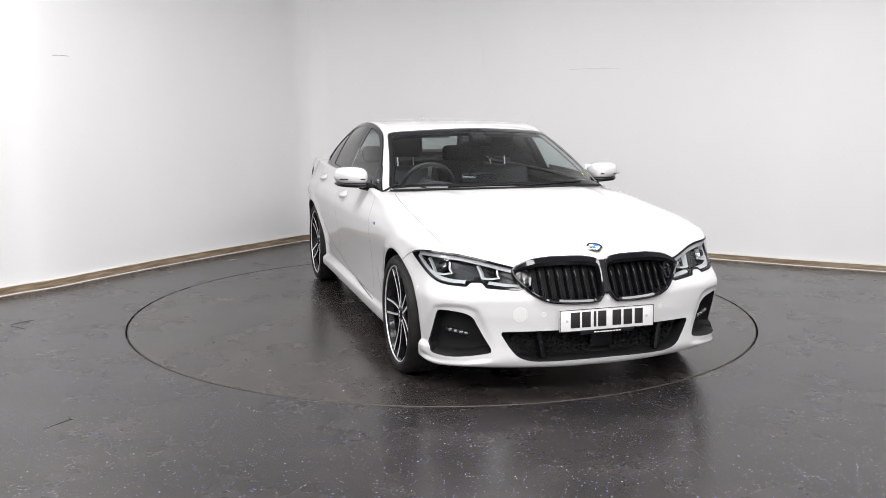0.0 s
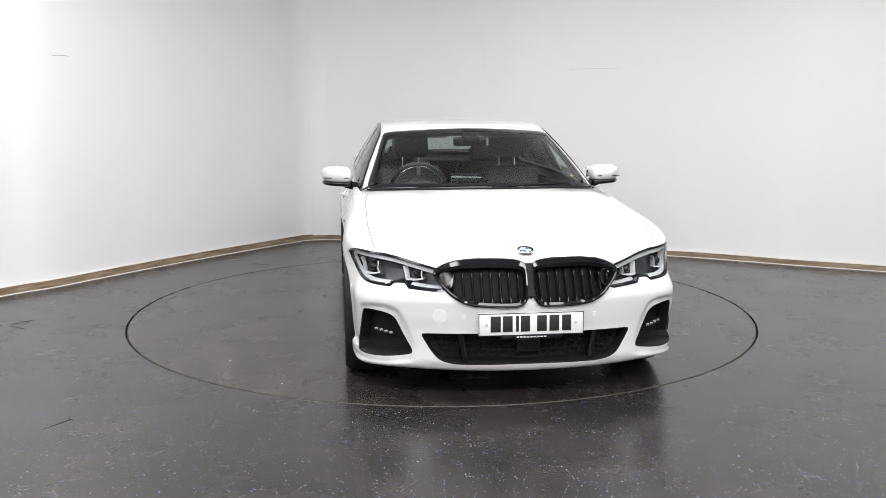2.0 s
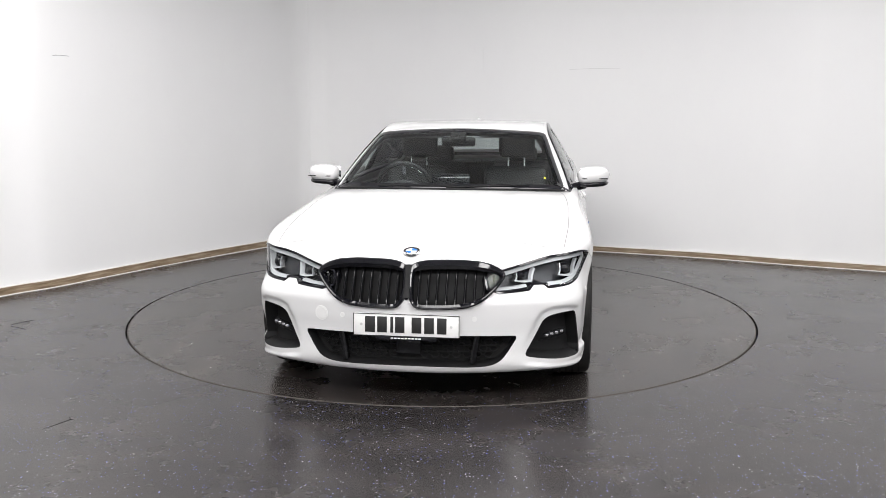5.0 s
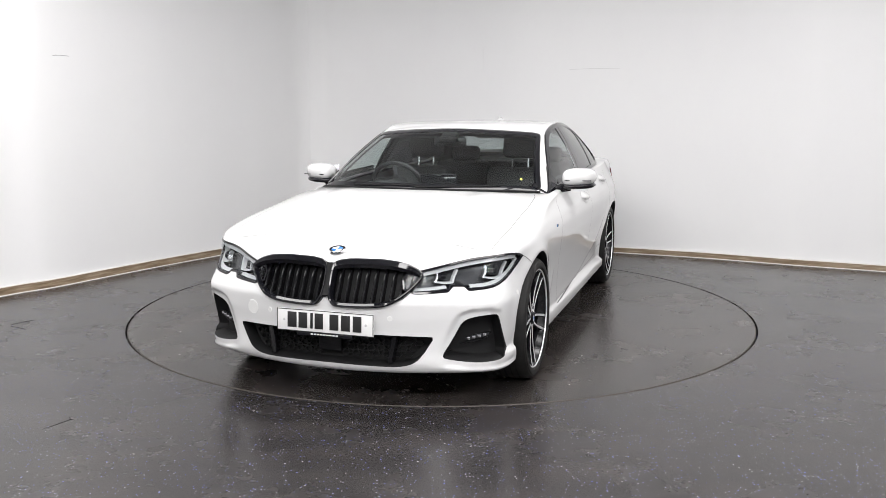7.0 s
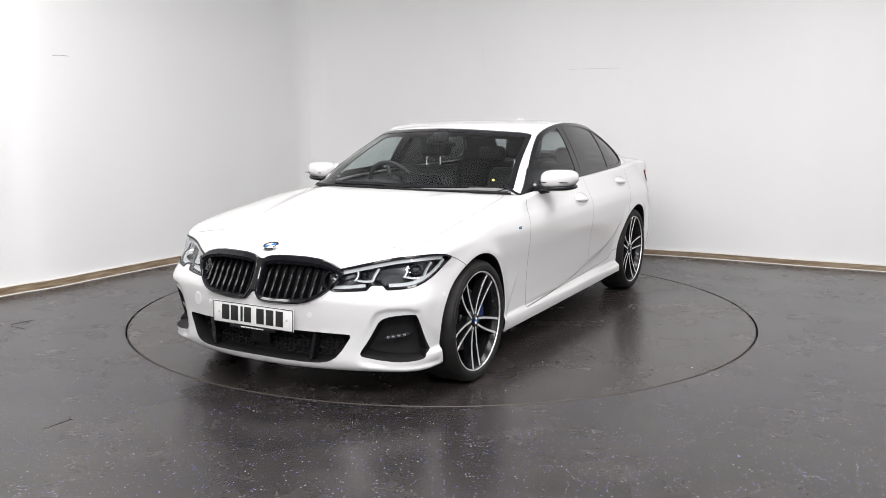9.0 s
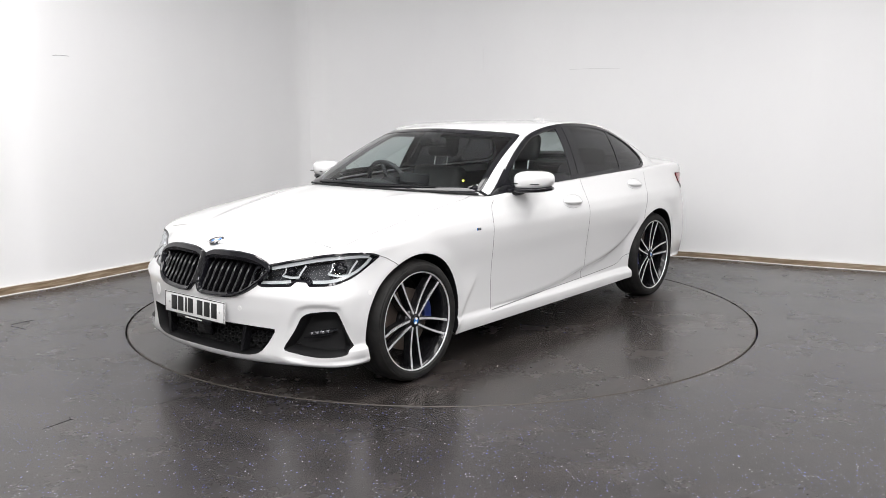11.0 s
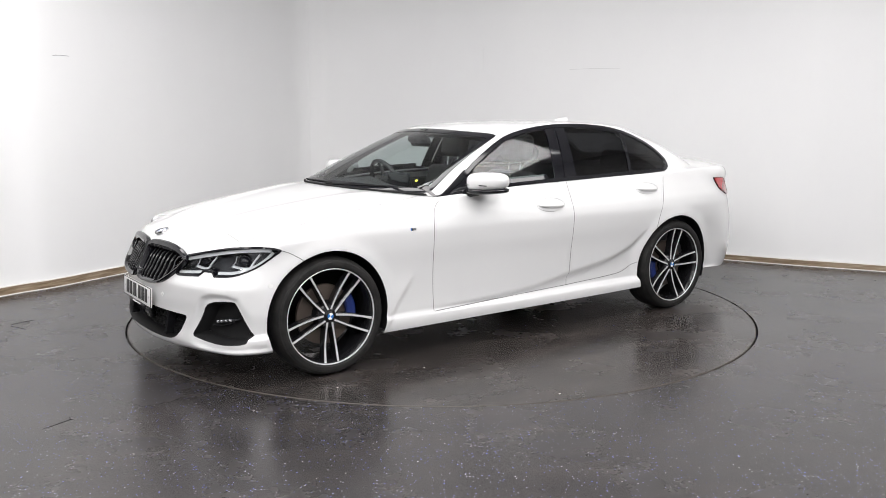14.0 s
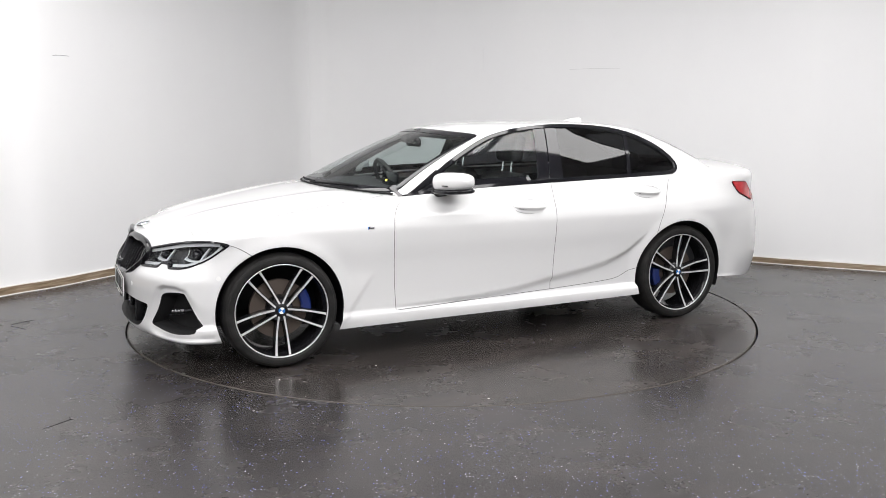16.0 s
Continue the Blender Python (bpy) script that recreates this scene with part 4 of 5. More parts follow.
def build_glass():
    fdoor = (DOORS["front", 1], DOORS["front", -1])
    rdoor = (DOORS["rear", 1], DOORS["rear", -1])
    sur = [(inset(DLO, -0.004), 0.0, NO), (DLO, 0.008, NO), (inset(DLO, 0.020), 0.009, NO), (inset(DLO, 0.026), 0.0005, NO)]
    both_sides("window_surround", rings("side", sur, "cabin"), M_GLOSS, (CAR, CAR), "gloss black side window surround")

    def pane(name, x0a, x0b, x1a, x1b, mtl, owners):
        """The part of the side opening between two slanting lines (their x at the sill and at the roof)."""
        bm = fill2d(inset(DLO, 0.006), 0.05)
        for xa, xb, sgn in ((x0a, x0b, 1), (x1a, x1b, -1)):
            if xa is None:
                continue
            d = Vector((xb - xa, 0.36, 0)).normalized()
            no = Vector((d.y, -d.x, 0)) * sgn
            bmesh.ops.bisect_plane(bm, geom=list(bm.verts) + list(bm.edges) + list(bm.faces), plane_co=(xa, 0.99, 0), plane_no=no, clear_outer=True)
        for v in bm.verts:
            v.co = on_shell("side", v.co.x, v.co.y, 0.0015, "cabin")
        for o in both_sides(name, orient(bm), mtl, owners, normals=False):
            o.visible_shadow = False

    pane("door_glass", None, None, -0.300, -0.370, M_SIDE, fdoor)
    # planes keep the part with greater x for sgn -1
    pane("door_glass", -0.485, -0.533, -1.025, -1.11, M_DARK, rdoor)
    pane("quarter_glass", -1.035, -1.12, None, None, M_DARK, rdoor)

    def strip(name, pts, mtl, owners, off=0.005):
        both_sides(name, patch("side", even(pts, 0.03), off, "cabin", 0.05, 0.006), mtl, owners)

    strip("window_pillar", [(-0.296, 0.990), (-0.381, 0.993), (-0.453, 1.362), (-0.368, 1.357)], M_GLOSS, fdoor)
    strip("window_pillar", [(-0.389, 0.993), (-0.494, 0.997), (-0.542, 1.362), (-0.461, 1.362)], M_GLOSS, rdoor)
    strip("window_divider", [(-1.016, 1.006), (-1.044, 1.006), (-1.130, 1.312), (-1.100, 1.318)], M_GLOSS, rdoor)
    strip("mirror_corner", [(0.64, 0.928), (0.40, 0.957), (0.385, 1.095)], M_GLOSS, fdoor)

    # windscreen with its dark printed border
    w = part("windscreen", patch("front", SCREEN, 0.002, "cabin", 0.05, 0.004), M_WS, CAR, "clear windscreen with dark printed border", normals=False)
    w.visible_shadow = False
    part("windscreen_border", rings("front", [(inset(SCREEN, -0.003), 0.001, NO), (inset(SCREEN, 0.001), 0.004, NO), (inset(SCREEN, 0.020), 0.0035, NO), (inset(SCREEN, 0.021), -0.004, NO)], "cabin"), M_GLOSS, w)
    q = on_shell("front", 0.612, 1.031, 0.003, "cabin")
    part("sticker", lathe([(0, 0.001), (0.008, 0.001), (0.008, -0.001), (0, -0.001)], 16), M_YELLOW, w, "small round yellow sticker").matrix_local = Matrix.Translation(q) @ pose(0, 0, 0, 45, 0, -50)
    bl = part("rear_window", patch("rear", BACKLIGHT, 0.002, "cabin", 0.05, 0.004), M_DARK2, CAR, "tinted rear window", normals=False)
    bl.visible_shadow = False
    low = index_spline(LOWER[:4], 16)
    pts = [(x - 0.002, -y, z + 0.004) for x, y, z in low[:0:-1]] + [(x - 0.002, y, z + 0.004) for x, y, z in low]
    part("cowl_seal", tube(pts, 0.006), M_MATTE, CAR, "black rubber cowl seal")
    for y0, y1 in ((0.02, 0.52), (-0.42, 0.06)):
        pts = [on_shell("front", y0 + (y1 - y0) * k / 9, 0.986 + 0.008 * math.sin(k / 9 * 2), 0.008, "cabin") for k in range(10)]
        part("wiper", tube(pts, 0.0045), M_MATTE, CAR, "black wiper blade")


M_DARK2 = glass_material("rear_window_glass", (0.5, 0.53, 0.53))


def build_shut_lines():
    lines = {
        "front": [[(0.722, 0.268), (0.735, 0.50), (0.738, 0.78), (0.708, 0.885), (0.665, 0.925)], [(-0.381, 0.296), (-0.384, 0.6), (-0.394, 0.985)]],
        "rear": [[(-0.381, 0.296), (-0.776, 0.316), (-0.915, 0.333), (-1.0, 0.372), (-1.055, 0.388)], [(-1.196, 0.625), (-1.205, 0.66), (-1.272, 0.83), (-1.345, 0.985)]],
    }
    # no groove is cut: each strip paints the gap's shade on the panel
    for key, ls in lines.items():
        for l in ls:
            both_sides("shut_line", line_strip("side", l, 0.0038), M_GAP_SHADE, (DOORS[key, 1], DOORS[key, -1]))
    both_sides("shut_line", line_strip("side", [(0.715, 0.266), (0.1, 0.281), (-0.381, 0.296)], 0.0038), M_GAP_SHADE, (DOORS["front", 1], DOORS["front", -1]))
    both_sides("shut_line", line_strip("top", HOODLINE, 0.0038), M_GAP_SHADE, (PANELS["bonnet"], PANELS["bonnet"]))
    both_sides("shut_line", line_strip("side", [(1.706, 0.727), (1.655, 0.706), (1.59, 0.665)], 0.004), M_GAP_SHADE, (PANELS["fender"], PANELS["fender_r"]))


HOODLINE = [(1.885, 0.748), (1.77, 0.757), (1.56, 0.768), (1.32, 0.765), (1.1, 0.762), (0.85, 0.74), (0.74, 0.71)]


# grey that stands for the shaded rim of the handle recess
M_CUP = mat("handle_cup_shade", (0.33, 0.33, 0.33), 0.6)


def build_handles():
    for key, cx, cz, w, h in (("front", -0.20, 0.853, 0.115, 0.040), ("rear", -1.14, 0.910, 0.105, 0.036)):
        bm = bmesh.new()
        rows = []
        for i in range(15):
            t = -1 + 2 * i / 14
            hh = h * math.sqrt(max(0.02, 1 - abs(t) ** 2.4))
            row = []
            for k in range(9):
                s = -1 + 2 * k / 8
                q = on_shell("side", cx + t * w, cz + s * hh + 0.006 * t)
                row.append(bm.verts.new(q + Vector((0, 0.002 + 0.024 * (1 - s * s) * (1 - t**4) * (1 if s > -0.3 else 0.2), 0))))
            rows.append(row)
        for a, b in zip(rows, rows[1:]):
            for k in range(8):
                bm.faces.new((a[k], a[k + 1], b[k + 1], b[k]))
        l, r = both_sides("door_handle", bm, M_PAINT, (DOORS[key, 1], DOORS[key, -1]), "white door handle", edge=0)
        # flat ring: the recess edge's shade is put into its grey
        rim = [(cx + 1.06 * w * math.cos(2 * math.pi * k / 40), cz + 1.1 * h * math.sin(2 * math.pi * k / 40)) for k in range(40)]
        both_sides("handle_cup_edge", rings("side", [(rim, 0.001, NO), (inset(rim, 0.003), 0.0014, NO)]), M_CUP, (DOORS[key, 1], DOORS[key, -1]))
        # dark strip painting the shade under the handle grip
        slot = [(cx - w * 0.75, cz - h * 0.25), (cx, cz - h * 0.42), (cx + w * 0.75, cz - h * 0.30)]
        both_sides("handle_gap_shade", line_strip("side", slot, 0.006, 0.0115), M_GAP_SHADE, (DOORS[key, 1], DOORS[key, -1]))


def build_mirrors():
    for s, door in ((1, DOORS["front", 1]), (-1, DOORS["front", -1])):
        root = new("wing_mirror")
        root.parent = CAR
        tagged(root, "white wing mirror with black base")

        def shell(y0, y1, zlo, zhi, x0, x1, name, mtl):
            bm = bmesh.new()
            rows = []
            n, m = 20, 24
            for i in range(n + 1):
                t = i / n
                y = y0 + (y1 - y0) * t
                e = (1 - abs(2 * t - 1) ** 3.5) ** 0.5 if 0 < t < 1 else 0.05
                zc, zr = (zlo + zhi) / 2 + 0.008 * t, (zhi - zlo) / 2 * max(0.05, e) * (1 - 0.12 * t)
                xc, xr = (x0 + x1) / 2 - 0.05 * t * t, (x1 - x0) / 2 * max(0.05, e)
                row = []
                for k in range(m):
                    a = 2 * math.pi * k / m
                    ca, sa = math.cos(a), math.sin(a)
                    row.append(bm.verts.new((xc + xr * math.copysign(abs(ca) ** 0.7, ca), s * y, zc + zr * math.copysign(abs(sa) ** 0.7, sa))))
                rows.append(row)
            for a, b in zip(rows, rows[1:]):
                for k in range(m):
                    bm.faces.new((a[k], a[(k + 1) % m], b[(k + 1) % m], b[k]))
            bm.faces.new(rows[0])
            bm.faces.new(rows[-1][::-1])
            return part(name, bm, mtl, root, edge=0)

        shell(0.818, 1.036, 0.968, 1.090, 0.285, 0.49, "mirror_cap", M_PAINT)
        shell(0.812, 1.030, 0.950, 0.996, 0.280, 0.485, "mirror_base", M_GLOSS)
        part("mirror_blade", box(0.006, 0.17, 0.006, pose(0.468, s * 0.935, 1.016, 0, 0, s * 12), 0.002), M_GLOSS, root)
        part("mirror_arm", tube([(0.45, s * 0.765, 0.945), (0.43, s * 0.80, 0.957), (0.40, s * 0.87, 0.972)], 0.028, 10), M_GLOSS, root)
        part("mirror_glass", box(0.006, 0.18, 0.085, pose(0.280, s * 0.925, 1.030, 0, 0, -s * 14), 0.002), M_MIRROR, root)


def build_badges():
    # bonnet roundel: plain quartered disc
    p, q = on_shell("top", 2.058, 0.0), on_shell("top", 2.024, 0.0)
    tilt = math.degrees(math.atan2(q.z - p.z, 0.034))
    root = new("bonnet_roundel")
    root.parent = CAR
    tagged(root, "round quartered blue and white bonnet emblem")
    root.matrix_local = Matrix.Translation(p + Vector((0, 0, 0.003))) @ pose(0, 0, 0, 0, tilt, 0)
    roundel(root, 0.041, 0.029)


def roundel(root, r, ri):
    """A dark ring with four quarters, facing local z."""
    bm = lathe([(ri, 0.004), (ri + 0.002, 0.0055), (r - 0.003, 0.0055), (r, 0.003), (r, -0.004)], 40)
    bmesh.ops.rotate(bm, matrix=Matrix.Rotation(radians(90), 3, "X"), verts=bm.verts)
    part("emblem_ring", bm, M_GLOSS, root)
    bm = lathe([(r - 0.0015, 0.0062), (r + 0.0015, 0.0038), (r + 0.0015, -0.004)], 40)
    bmesh.ops.rotate(bm, matrix=Matrix.Rotation(radians(90), 3, "X"), verts=bm.verts)
    part("emblem_rim", bm, M_CHROME, root)
    for k in range(4):
        bm = bmesh.new()
        vs = [bm.verts.new((0, 0, 0.004))] + [bm.verts.new((ri * math.cos(radians(90 * k + 9 * i)), ri * math.sin(radians(90 * k + 9 * i)), 0.004)) for i in range(11)]
        bm.faces.new(vs)
        part("emblem_quarter", bm, M_ROUNDEL_B if k % 2 else M_ROUNDEL_W, root, normals=False)


def build_fender_badge():
    q = on_shell("side", 0.886, 0.779, 0.001)
    for k, (m, w) in enumerate(((M_ROUNDEL_B, 0.005), (M_INK, 0.008), (M_SILVER, 0.024))):
        both_sides("fender_badge", box(w, 0.004, 0.015, pose(q.x + 0.016 - (0, 0.007, 0.024)[k], q.y, q.z), 0.001), m, (PANELS["fender"], PANELS["fender_r"]))


def build_plate():
    root = tagged(new("number_plate"), "white number plate with plain dark bars")
    root.parent = CAR
    root.matrix_local = pose(2.216, 0, 0.426, 0, -3, 0)
    part("plate_board", box(0.008, 0.524, 0.112, None, 0.003), M_PLATE, root)
    for y, z, w, h in ((0, 0.0535, 0.524, 0.003), (0, -0.0535, 0.524, 0.003), (0.26, 0, 0.003, 0.11), (-0.26, 0, 0.003, 0.11)):
        part("plate_border", box(0.003, w, h, pose(0.0045, y, z)), M_INK, root)
    ys = [-0.178, -0.118, -0.070, -0.030, 0.052, 0.114, 0.176]
    for i, y in enumerate(ys):
        part("plate_bar", box(0.002, (0.050, 0.048, 0.014, 0.046, 0.048, 0.048, 0.046)[i], 0.078, pose(0.0052, y, 0.002), 0.0005), M_INK, root)
    part("plate_holder", box(0.010, 0.30, 0.020, pose(0.0, 0.0, -0.064), 0.002), M_GLOSS, root)
    for k in range(9):
        part("plate_bar", box(0.002, 0.012, 0.006, pose(0.0058, -0.068 + 0.017 * k, -0.064)), M_PLATE, root)
    for y in (-0.222, 0.222):
        bm = lathe([(0, 0.003), (0.006, 0.002), (0.007, 0)], 12)
        bmesh.ops.transform(bm, matrix=pose(0.0045, y, 0, 0, 0, -90), verts=bm.verts)
        part("plate_screw", bm, M_GREY, root)


def build_sensors():
    def disc(axis, a, b, r, mtl, name, label=""):
        for sgn in ((1, -1) if name == "parking_sensor" else (1,)):
            q = on_shell(axis, a, b, 0.0006)
            e = on_shell(axis, a, b, 0.05)
            m = Matrix.Translation(Vector((q.x, q.y * (sgn if name == "parking_sensor" else 1), q.z))) @ Vector(((e - q).x, (e - q).y * (sgn if name == "parking_sensor" else 1), (e - q).z)).to_track_quat("Y", "Z").to_matrix().to_4x4()
            bm = lathe([(0, 0.0012), (r * 0.82, 0.0012), (r * 0.86, 0.0002), (r, 0.0010), (r + 0.0012, -0.001)], 24)
            bmesh.ops.transform(bm, matrix=m, verts=bm.verts)
            part(name, bm, mtl, PANELS["front_bumper"], label)
    disc("front", 0.328, 0.458, 0.012, M_PAINT2, "parking_sensor")
    disc("diag", -0.64, 0.545, 0.012, M_PAINT2, "parking_sensor")
    disc("front", -0.443, 0.458, 0.036, M_PAINT2, "towing_eye_cover", "round white towing eye cover")


M_PAINT2 = mat("white_bumper_plug", (0.68, 0.68, 0.67), 0.4)


def build_wheel(turn, caliper):
    """A wheel about the y axis, outside towards +y."""
    root = tagged(new("wheel"), "black and machined double-spoke alloy wheel")
    prof = [(0.262, -0.105), (0.285, -0.112), (0.312, -0.108), (0.326, -0.092), (0.3315, -0.06), (0.3335, 0.0), (0.3315, 0.06), (0.326, 0.088), (0.316, 0.103), (0.308, 0.106), (0.306, 0.109), (0.292, 0.1115), (0.280, 0.109), (0.272, 0.100), (0.262, 0.094)]
    part("tyre", lathe(prof, 80), M_RUBBER, root, "black low-profile tyre", edge=25)
    # slightly raised black bands; the shade of the grooves is only their colour
    for y in (-0.05, -0.017, 0.017, 0.05):
        part("tread_groove_shade", lathe([(0.3338, y - 0.004), (0.3342, y), (0.3338, y + 0.004)], 64), M_PIT, root)
    part("rim_barrel", lathe([(0.264, 0.092), (0.255, 0.080), (0.248, 0.05), (0.244, -0.06), (0.25, -0.10)], 64), M_BLACKRIM, root)
    part("rim_lip", lathe([(0.2705, 0.098), (0.2705, 0.1015), (0.2685, 0.1025), (0.2655, 0.1015), (0.2635, 0.096)], 80), M_CUT, root, "machined alloy rim lip")
    part("rim_hub", lathe([(0, 0.078), (0.034, 0.078), (0.040, 0.074), (0.062, 0.072), (0.070, 0.062), (0.070, 0.02)], 40), M_BLACKRIM, root)
    disc = lathe([(0.06, 0.012), (0.168, 0.012), (0.17, 0.010), (0.17, -0.012), (0.168, -0.014), (0.06, -0.014)], 64)
    part("brake_disc", disc, M_DISC, root, "worn steel brake disc")
    part("brake_hat", lathe([(0, 0.03), (0.075, 0.03), (0.082, 0.02), (0.082, 0.0)], 40), M_BLACKRIM, root)

    def arc_box(r0, r1, a0, a1, y0, y1):
        bm = bmesh.new()
        rows = []
        for i in range(13):
            a = radians(a0 + (a1 - a0) * i / 12)
            k = 0.012 if i in (0, 12) else 0
            rows.append([bm.verts.new((r * math.cos(a), y, r * math.sin(a))) for r, y in ((r0, y0), (r1 - k, y0), (r1 - k, y1 - 0.008 - k), (r1 - 0.01 - k, y1 - k), (r0 + 0.01, y1 - k), (r0, y1 - 0.008))])
        for a, b in zip(rows, rows[1:]):
            for k in range(6):
                bm.faces.new((a[k], a[(k + 1) % 6], b[(k + 1) % 6], b[k]))
        bm.faces.new(rows[0])
        bm.faces.new(rows[-1][::-1])
        return bm

    part("brake_caliper", arc_box(0.128, 0.186, caliper - 24, caliper + 24, -0.04, 0.042), M_BLUE, root, "blue painted brake caliper")
    for p in range(5):
        for s in (-1, 1):
            body, face = bmesh.new(), bmesh.new()
            rb, rf = [], []
            for i in range(9):
                t = i / 8
                r = 0.030 + (0.266 - 0.030) * t
                off = s * (0.014 + 0.026 * t + 0.004 * math.sin(math.pi * t))
                y = 0.074 + 0.016 * t - 0.008 * math.sin(math.pi * t)
                wb, wf = 0.0085 + 0.002 * (1 - t), 0.0066 - 0.0014 * math.sin(math.pi * t) + 0.001 * t
                rb.append([body.verts.new((off + dx, yy, r)) for dx, yy in ((-wb * 1.15, y - 0.045), (-wb, y - 0.003), (-wf, y), (wf, y), (wb, y - 0.003), (wb * 1.15, y - 0.045))])
                rf.append([face.verts.new((off + dx, yy, r)) for dx, yy in ((-wf, y - 0.001), (-wf * 0.86, y + 0.0016), (wf * 0.86, y + 0.0016), (wf, y - 0.001))])
            for rows, bm in ((rb, body), (rf, face)):
                for a, b in zip(rows, rows[1:]):
                    for k in range(len(a) - 1):
                        bm.faces.new((a[k], a[k + 1], b[k + 1], b[k]))
                bmesh.ops.rotate(bm, matrix=Matrix.Rotation(radians(turn + 72 * p), 3, "Y"), verts=bm.verts)
            part("spoke", body, M_BLACKRIM, root)
            part("spoke_face", face, M_CUT, root, "machined bright spoke face")
        a = radians(turn + 36 + 72 * p)
        bm = lathe([(0, 0.080), (0.007, 0.080), (0.009, 0.076), (0.009, 0.06)], 6)
        bmesh.ops.translate(bm, vec=(0.056 * math.sin(a), -0.002, 0.056 * math.cos(a)), verts=bm.verts)
        part("wheel_bolt", bm, M_GREYBOLT, root)
    seat_m = pose(0, 0.080, 0, -90, 0, 0) @ pose(0, 0, 0, 0, 0, 30)
    for k in range(4):
        bm = bmesh.new()
        vs = [bm.verts.new((0, 0, 0.004))] + [bm.verts.new((0.019 * math.cos(radians(90 * k + 9 * i)), 0.019 * math.sin(radians(90 * k + 9 * i)), 0.004)) for i in range(11)]
        bm.faces.new(vs)
        part("cap_quarter", bm, M_ROUNDEL_B if k % 2 else M_ROUNDEL_W, root, normals=False).matrix_local = seat_m
    bm = lathe([(0.019, 0.0038), (0.021, 0.006), (0.027, 0.006), (0.030, 0.003), (0.030, -0.005)], 32)
    bmesh.ops.rotate(bm, matrix=Matrix.Rotation(radians(90), 3, "X"), verts=bm.verts)
    part("cap_ring", bm, M_GLOSS, root).matrix_local = seat_m
    return root


M_GREYBOLT = mat("dark_bolt_steel", (0.06, 0.06, 0.065), 0.4, 0.8)


def build_wheels():
    for x, y, turn, cal, rz in ((AXLE, 0.79, 180, 165, 0), (-AXLE, 0.785, -11, -12, 0), (AXLE, -0.79, 20, 20, 180), (-AXLE, -0.785, 50, 160, 180)):
        w = build_wheel(turn, cal)
        w.parent = CAR
        w.matrix_local = pose(x, y, HUB_Z, 0, 0, rz)


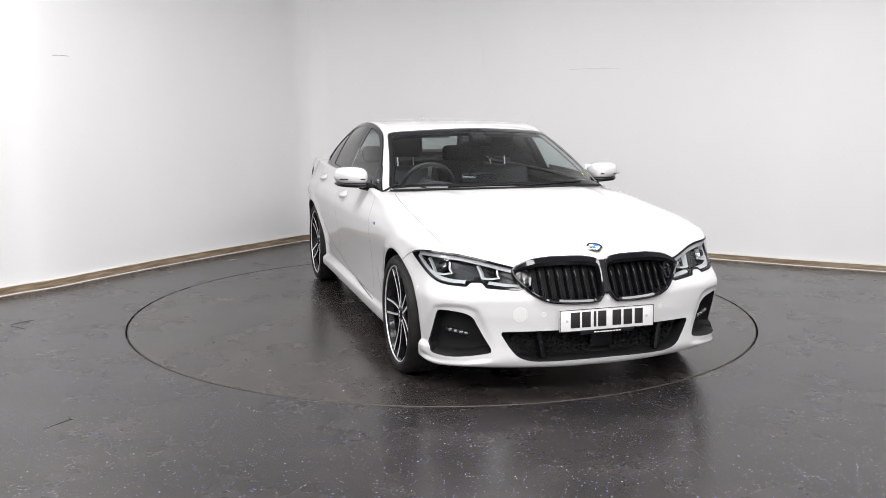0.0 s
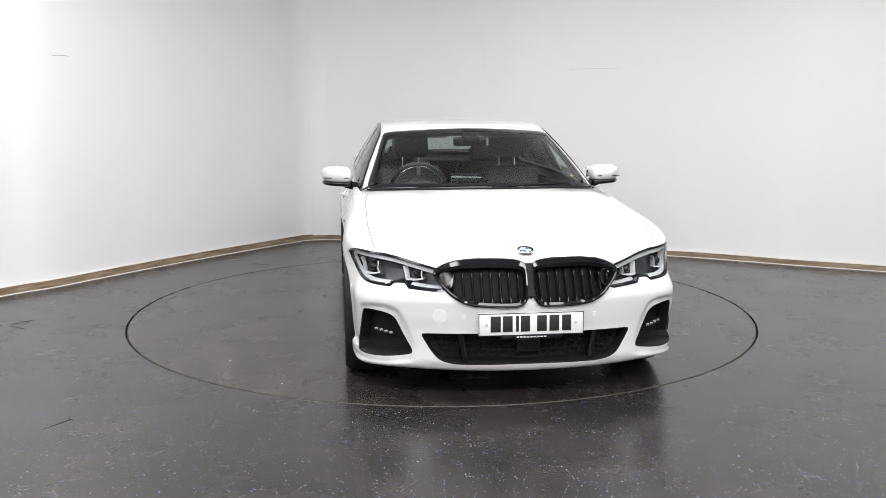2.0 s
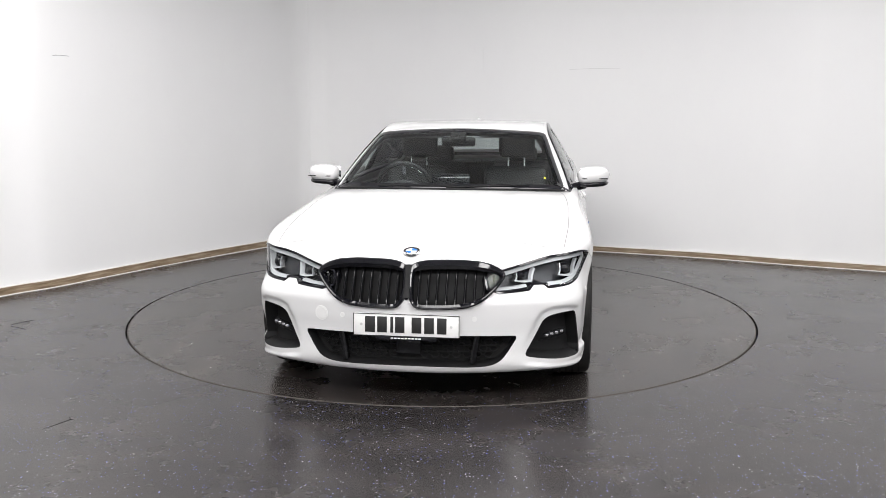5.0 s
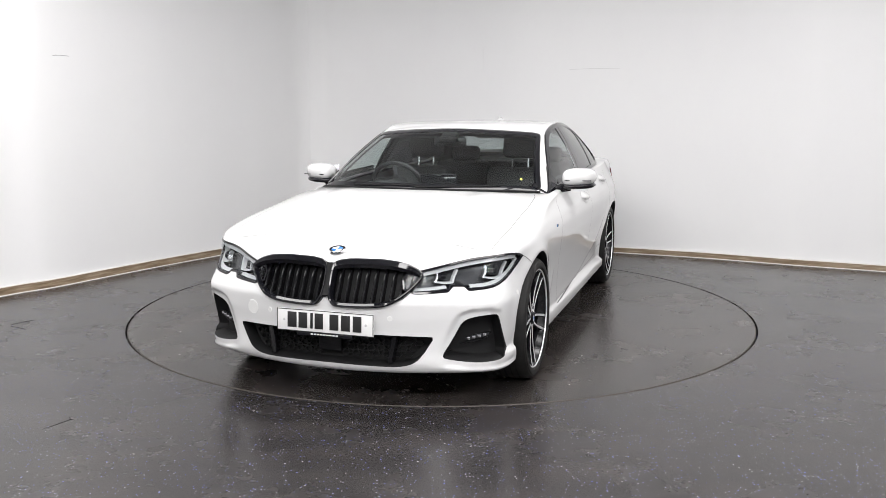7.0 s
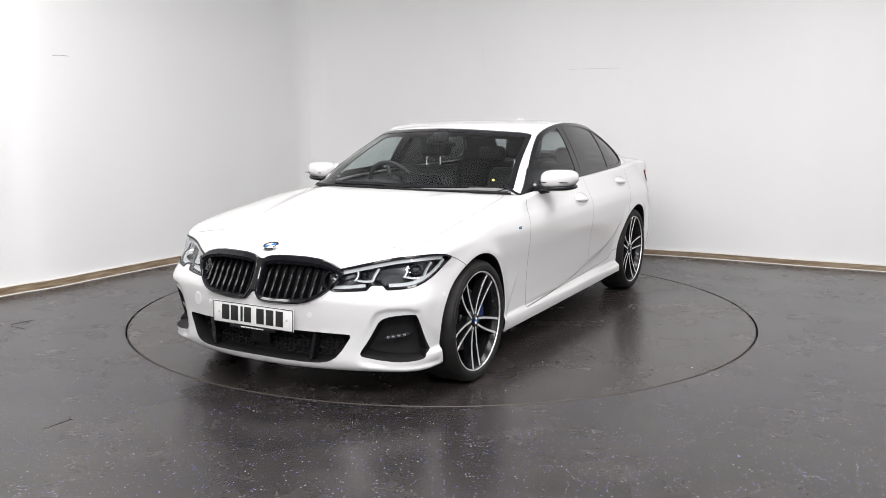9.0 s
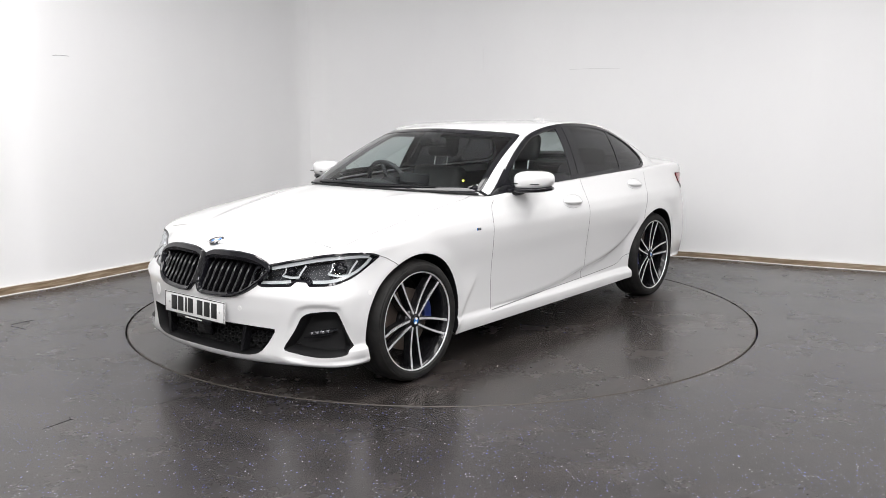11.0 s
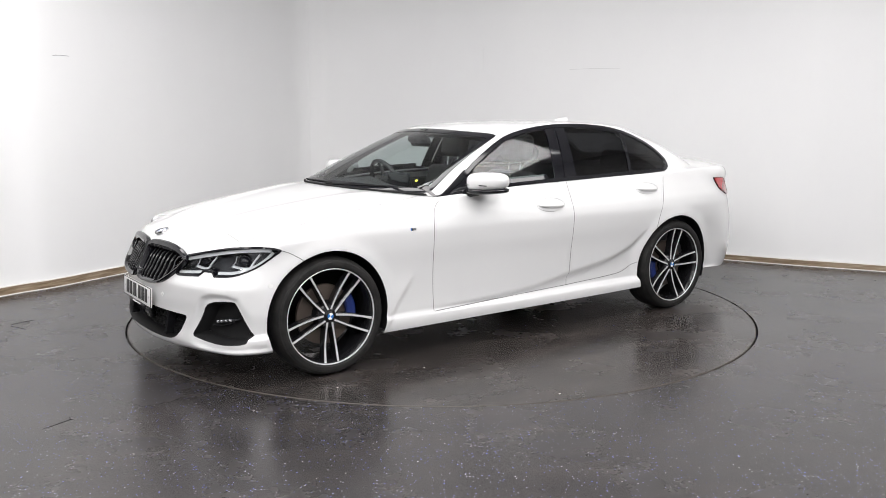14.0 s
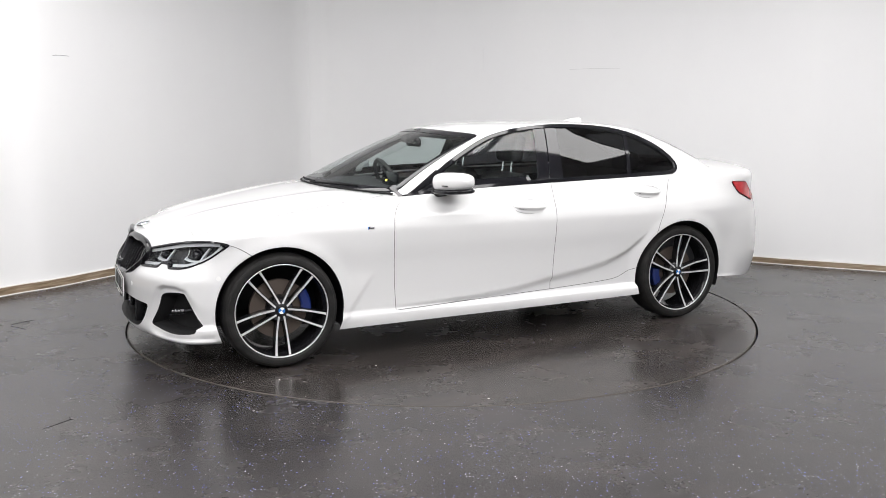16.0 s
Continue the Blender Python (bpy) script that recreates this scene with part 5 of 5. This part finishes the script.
def build_interior():
    root = tagged(new("cabin_interior"), "dark cabin interior")
    root.parent = CAR
    for s in (1, -1):
        part("door_trim", box(2.45, 0.05, 0.56, pose(-0.55, s * 0.735, 0.66), 0.02), M_TRIM, root)
    part("cabin_floor", box(2.9, 1.42, 0.05, pose(-0.45, 0, 0.30)), M_TRIM, root)
    part("bulkhead", box(0.05, 1.42, 0.6, pose(0.86, 0, 0.62)), M_TRIM, root)
    part("rear_bulkhead", box(0.06, 1.42, 0.70, pose(-1.62, 0, 0.66)), M_TRIM, root)
    part("parcel_shelf", box(0.42, 1.30, 0.03, pose(-1.72, 0, 1.005), 0.01), M_TRIM, root)
    # dashboard: swept across, with a hump over the driver's dials
    bm = bmesh.new()
    rows = []
    for i in range(25):
        y = -0.72 + 1.44 * i / 24
        hump = 0.045 * math.exp(-(((y + 0.37) / 0.17) ** 2))
        back = 0.95 - 0.40 * (abs(y) / 0.72) ** 2.6
        rows.append([bm.verts.new(q) for q in ((back, y, 0.955), (0.62 if back > 0.66 else back - 0.02, y, 0.968 + hump * 0.5), (0.42, y, 0.945 + hump), (0.36, y, 0.91 + hump), (0.36, y, 0.80), (0.46, y, 0.60))])
    for a, b in zip(rows, rows[1:]):
        for k in range(5):
            bm.faces.new((a[k], a[k + 1], b[k + 1], b[k]))
    part("dashboard", bm, M_TRIM, root, "dark dashboard")
    part("centre_screen", box(0.02, 0.26, 0.10, pose(0.40, -0.03, 0.985, 0, -8, 0), 0.006), M_GLOSS, root)
    part("centre_console", box(1.0, 0.24, 0.28, pose(-0.05, 0, 0.50), 0.03), M_TRIM, root)
    # steering wheel on the right-hand side
    m = pose(0.28, -0.37, 0.93, 0, -66, 0)
    ring = [(0.185 * math.cos(2 * math.pi * k / 32), 0.185 * math.sin(2 * math.pi * k / 32), 0) for k in range(32)]
    bm = tube(ring, 0.016, 8, True)
    bmesh.ops.transform(bm, matrix=m, verts=bm.verts)
    sw = part("steering_wheel", bm, M_SEAT, root, "black leather steering wheel")
    bm = lathe([(0, 0.03), (0.05, 0.028), (0.07, 0.01), (0.07, -0.03), (0, -0.04)], 24)
    bmesh.ops.transform(bm, matrix=m @ pose(0, 0, 0, -90, 0, 0), verts=bm.verts)
    part("airbag_pad", bm, M_SEAT, root)
    for a in (0, 180, 270):
        c, s = math.cos(radians(a)), math.sin(radians(a))
        bm = box(0.13, 0.03, 0.014, m @ pose(0.115 * s * -1 if a == 270 else 0, 0.115 * c if a != 270 else 0, 0, 0, 0, 90 if a != 270 else 0), 0.004)
        part("steering_spoke", bm, M_SILVER if a == 270 else M_SEAT, root)
    bm = tube([(0.9 * 0.178 * math.cos(radians(20 * k - 50)) * 1.0, 0.9 * 0.178 * math.sin(radians(20 * k - 50)), 0.012) for k in range(6)], 0.004)
    bmesh.ops.transform(bm, matrix=m, verts=bm.verts)
    part("steering_trim", bm, M_CHROME, root)

    def seat_parts(x, y, w, rear=False):
        def cushion(sx, sy, sz, m, name, bev):
            part(name, box(sx, sy, sz, m, bev, 4), M_SEAT, root, edge=0)
        cushion(0.50, w, 0.16, pose(x + 0.10, y, 0.52, 0, -6, 0), "seat_cushion", 0.05)
        hz = 0.56 if not rear else 0.52
        cushion(0.15, w * 0.96, hz, pose(x - 0.22, y, 0.775 if not rear else 0.78, 0, -18, 0), "seat_backrest", 0.06)
        top = 1.205 if not rear else 1.09
        cushion(0.10, 0.27 if not rear else 0.25, 0.19 if not rear else 0.14, pose(x - 0.335, y, top, 0, -10, 0), "headrest", 0.045)
        for d in (-0.06, 0.06):
            part("headrest_post", tube([(x - 0.30, y + d, top - 0.19), (x - 0.325, y + d, top - 0.04)], 0.0065), M_CHROME, root)

    seat_parts(0.0, 0.37, 0.50)
    seat_parts(0.0, -0.37, 0.50)
    seat_parts(-0.98, 0.36, 0.52, True)
    seat_parts(-0.98, -0.36, 0.52, True)
    # rear-view mirror and camera pod under the roof
    part("rear_view_mirror", box(0.03, 0.235, 0.065, pose(0.235, 0.0, 1.245, 0, 8, 0), 0.02, 3), M_GLOSS, root, "black rear-view mirror", edge=0)
    part("mirror_pod", box(0.14, 0.11, 0.045, pose(0.245, 0.0, 1.285, 0, 26, 0), 0.015, 3), M_MATTE, root, edge=0)
    for s in (1, -1):
        part("sun_visor", box(0.15, 0.34, 0.014, pose(-0.04, s * 0.30, 1.292, 0, 16, 0), 0.005), M_VISOR, root)


M_VISOR = mat("grey_visor_cloth", (0.18, 0.18, 0.18), 0.8)


def build_antenna():
    bm = bmesh.new()
    rows = []
    for i in range(10):
        t = i / 9
        h, w = 0.036 * math.sin(t * 1.6) ** 1.2, 0.022 * math.sin(max(0.05, t) * math.pi * 0.55)
        x = -0.98 - 0.17 * t
        z = float(table(ROOF_Z, x)) - 0.004
        rows.append([bm.verts.new((x, -w, z)), bm.verts.new((x, -w * 0.35, z + h * 0.9)), bm.verts.new((x, 0, z + h)), bm.verts.new((x, w * 0.35, z + h * 0.9)), bm.verts.new((x, w, z))])
    for a, b in zip(rows, rows[1:]):
        for k in range(4):
            bm.faces.new((a[k], a[k + 1], b[k + 1], b[k]))
    bm.faces.new(rows[-1])
    part("roof_antenna", bm, M_PAINT, CAR, "white shark fin antenna")
    bm = bmesh.new()
    rows = []
    for y in np.linspace(-0.60, 0.60, 25):
        x = -2.36 - 0.03 * (1 - (y / 0.6) ** 2)
        q = on_shell("top", x, y)
        h = 0.022 * (1 - (abs(y) / 0.6) ** 4)
        rows.append([bm.verts.new(v) for v in ((x + 0.10, y, on_shell("top", x + 0.10, y).z - 0.002), (x + 0.02, y, q.z + h * 0.7), (x - 0.02, y, q.z + h), (x - 0.022, y, q.z + h - 0.008), (x, y, q.z - 0.012))])
    for a, b in zip(rows, rows[1:]):
        for k in range(5):
            bm.faces.new((a[k], a[(k + 1) % 5], b[(k + 1) % 5], b[k]))
    part("boot_spoiler", bm, M_PAINT, CAR, "white boot lip spoiler")


build_wheel_arches()
build_underbody()
build_grille()
build_intake()
build_fog()
build_headlamps()
build_tail()
build_glass()
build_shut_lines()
build_handles()
build_mirrors()
build_badges()
build_fender_badge()
build_plate()
build_sensors()
build_wheels()
build_interior()
build_antenna()


# ---- what moves ----
def motions():
    rows_table, rows_car = [], []
    for i in range(161):
        t = i / 10
        turn = pose(0, 0, 0, 0, 0, angle(t))
        rows_table.append((t, turn))
        rows_car.append((t, turn @ pose(OFF[0], OFF[1], 0)))
    walk(TURNTABLE, rows_table)
    walk(CAR, rows_car)


motions()
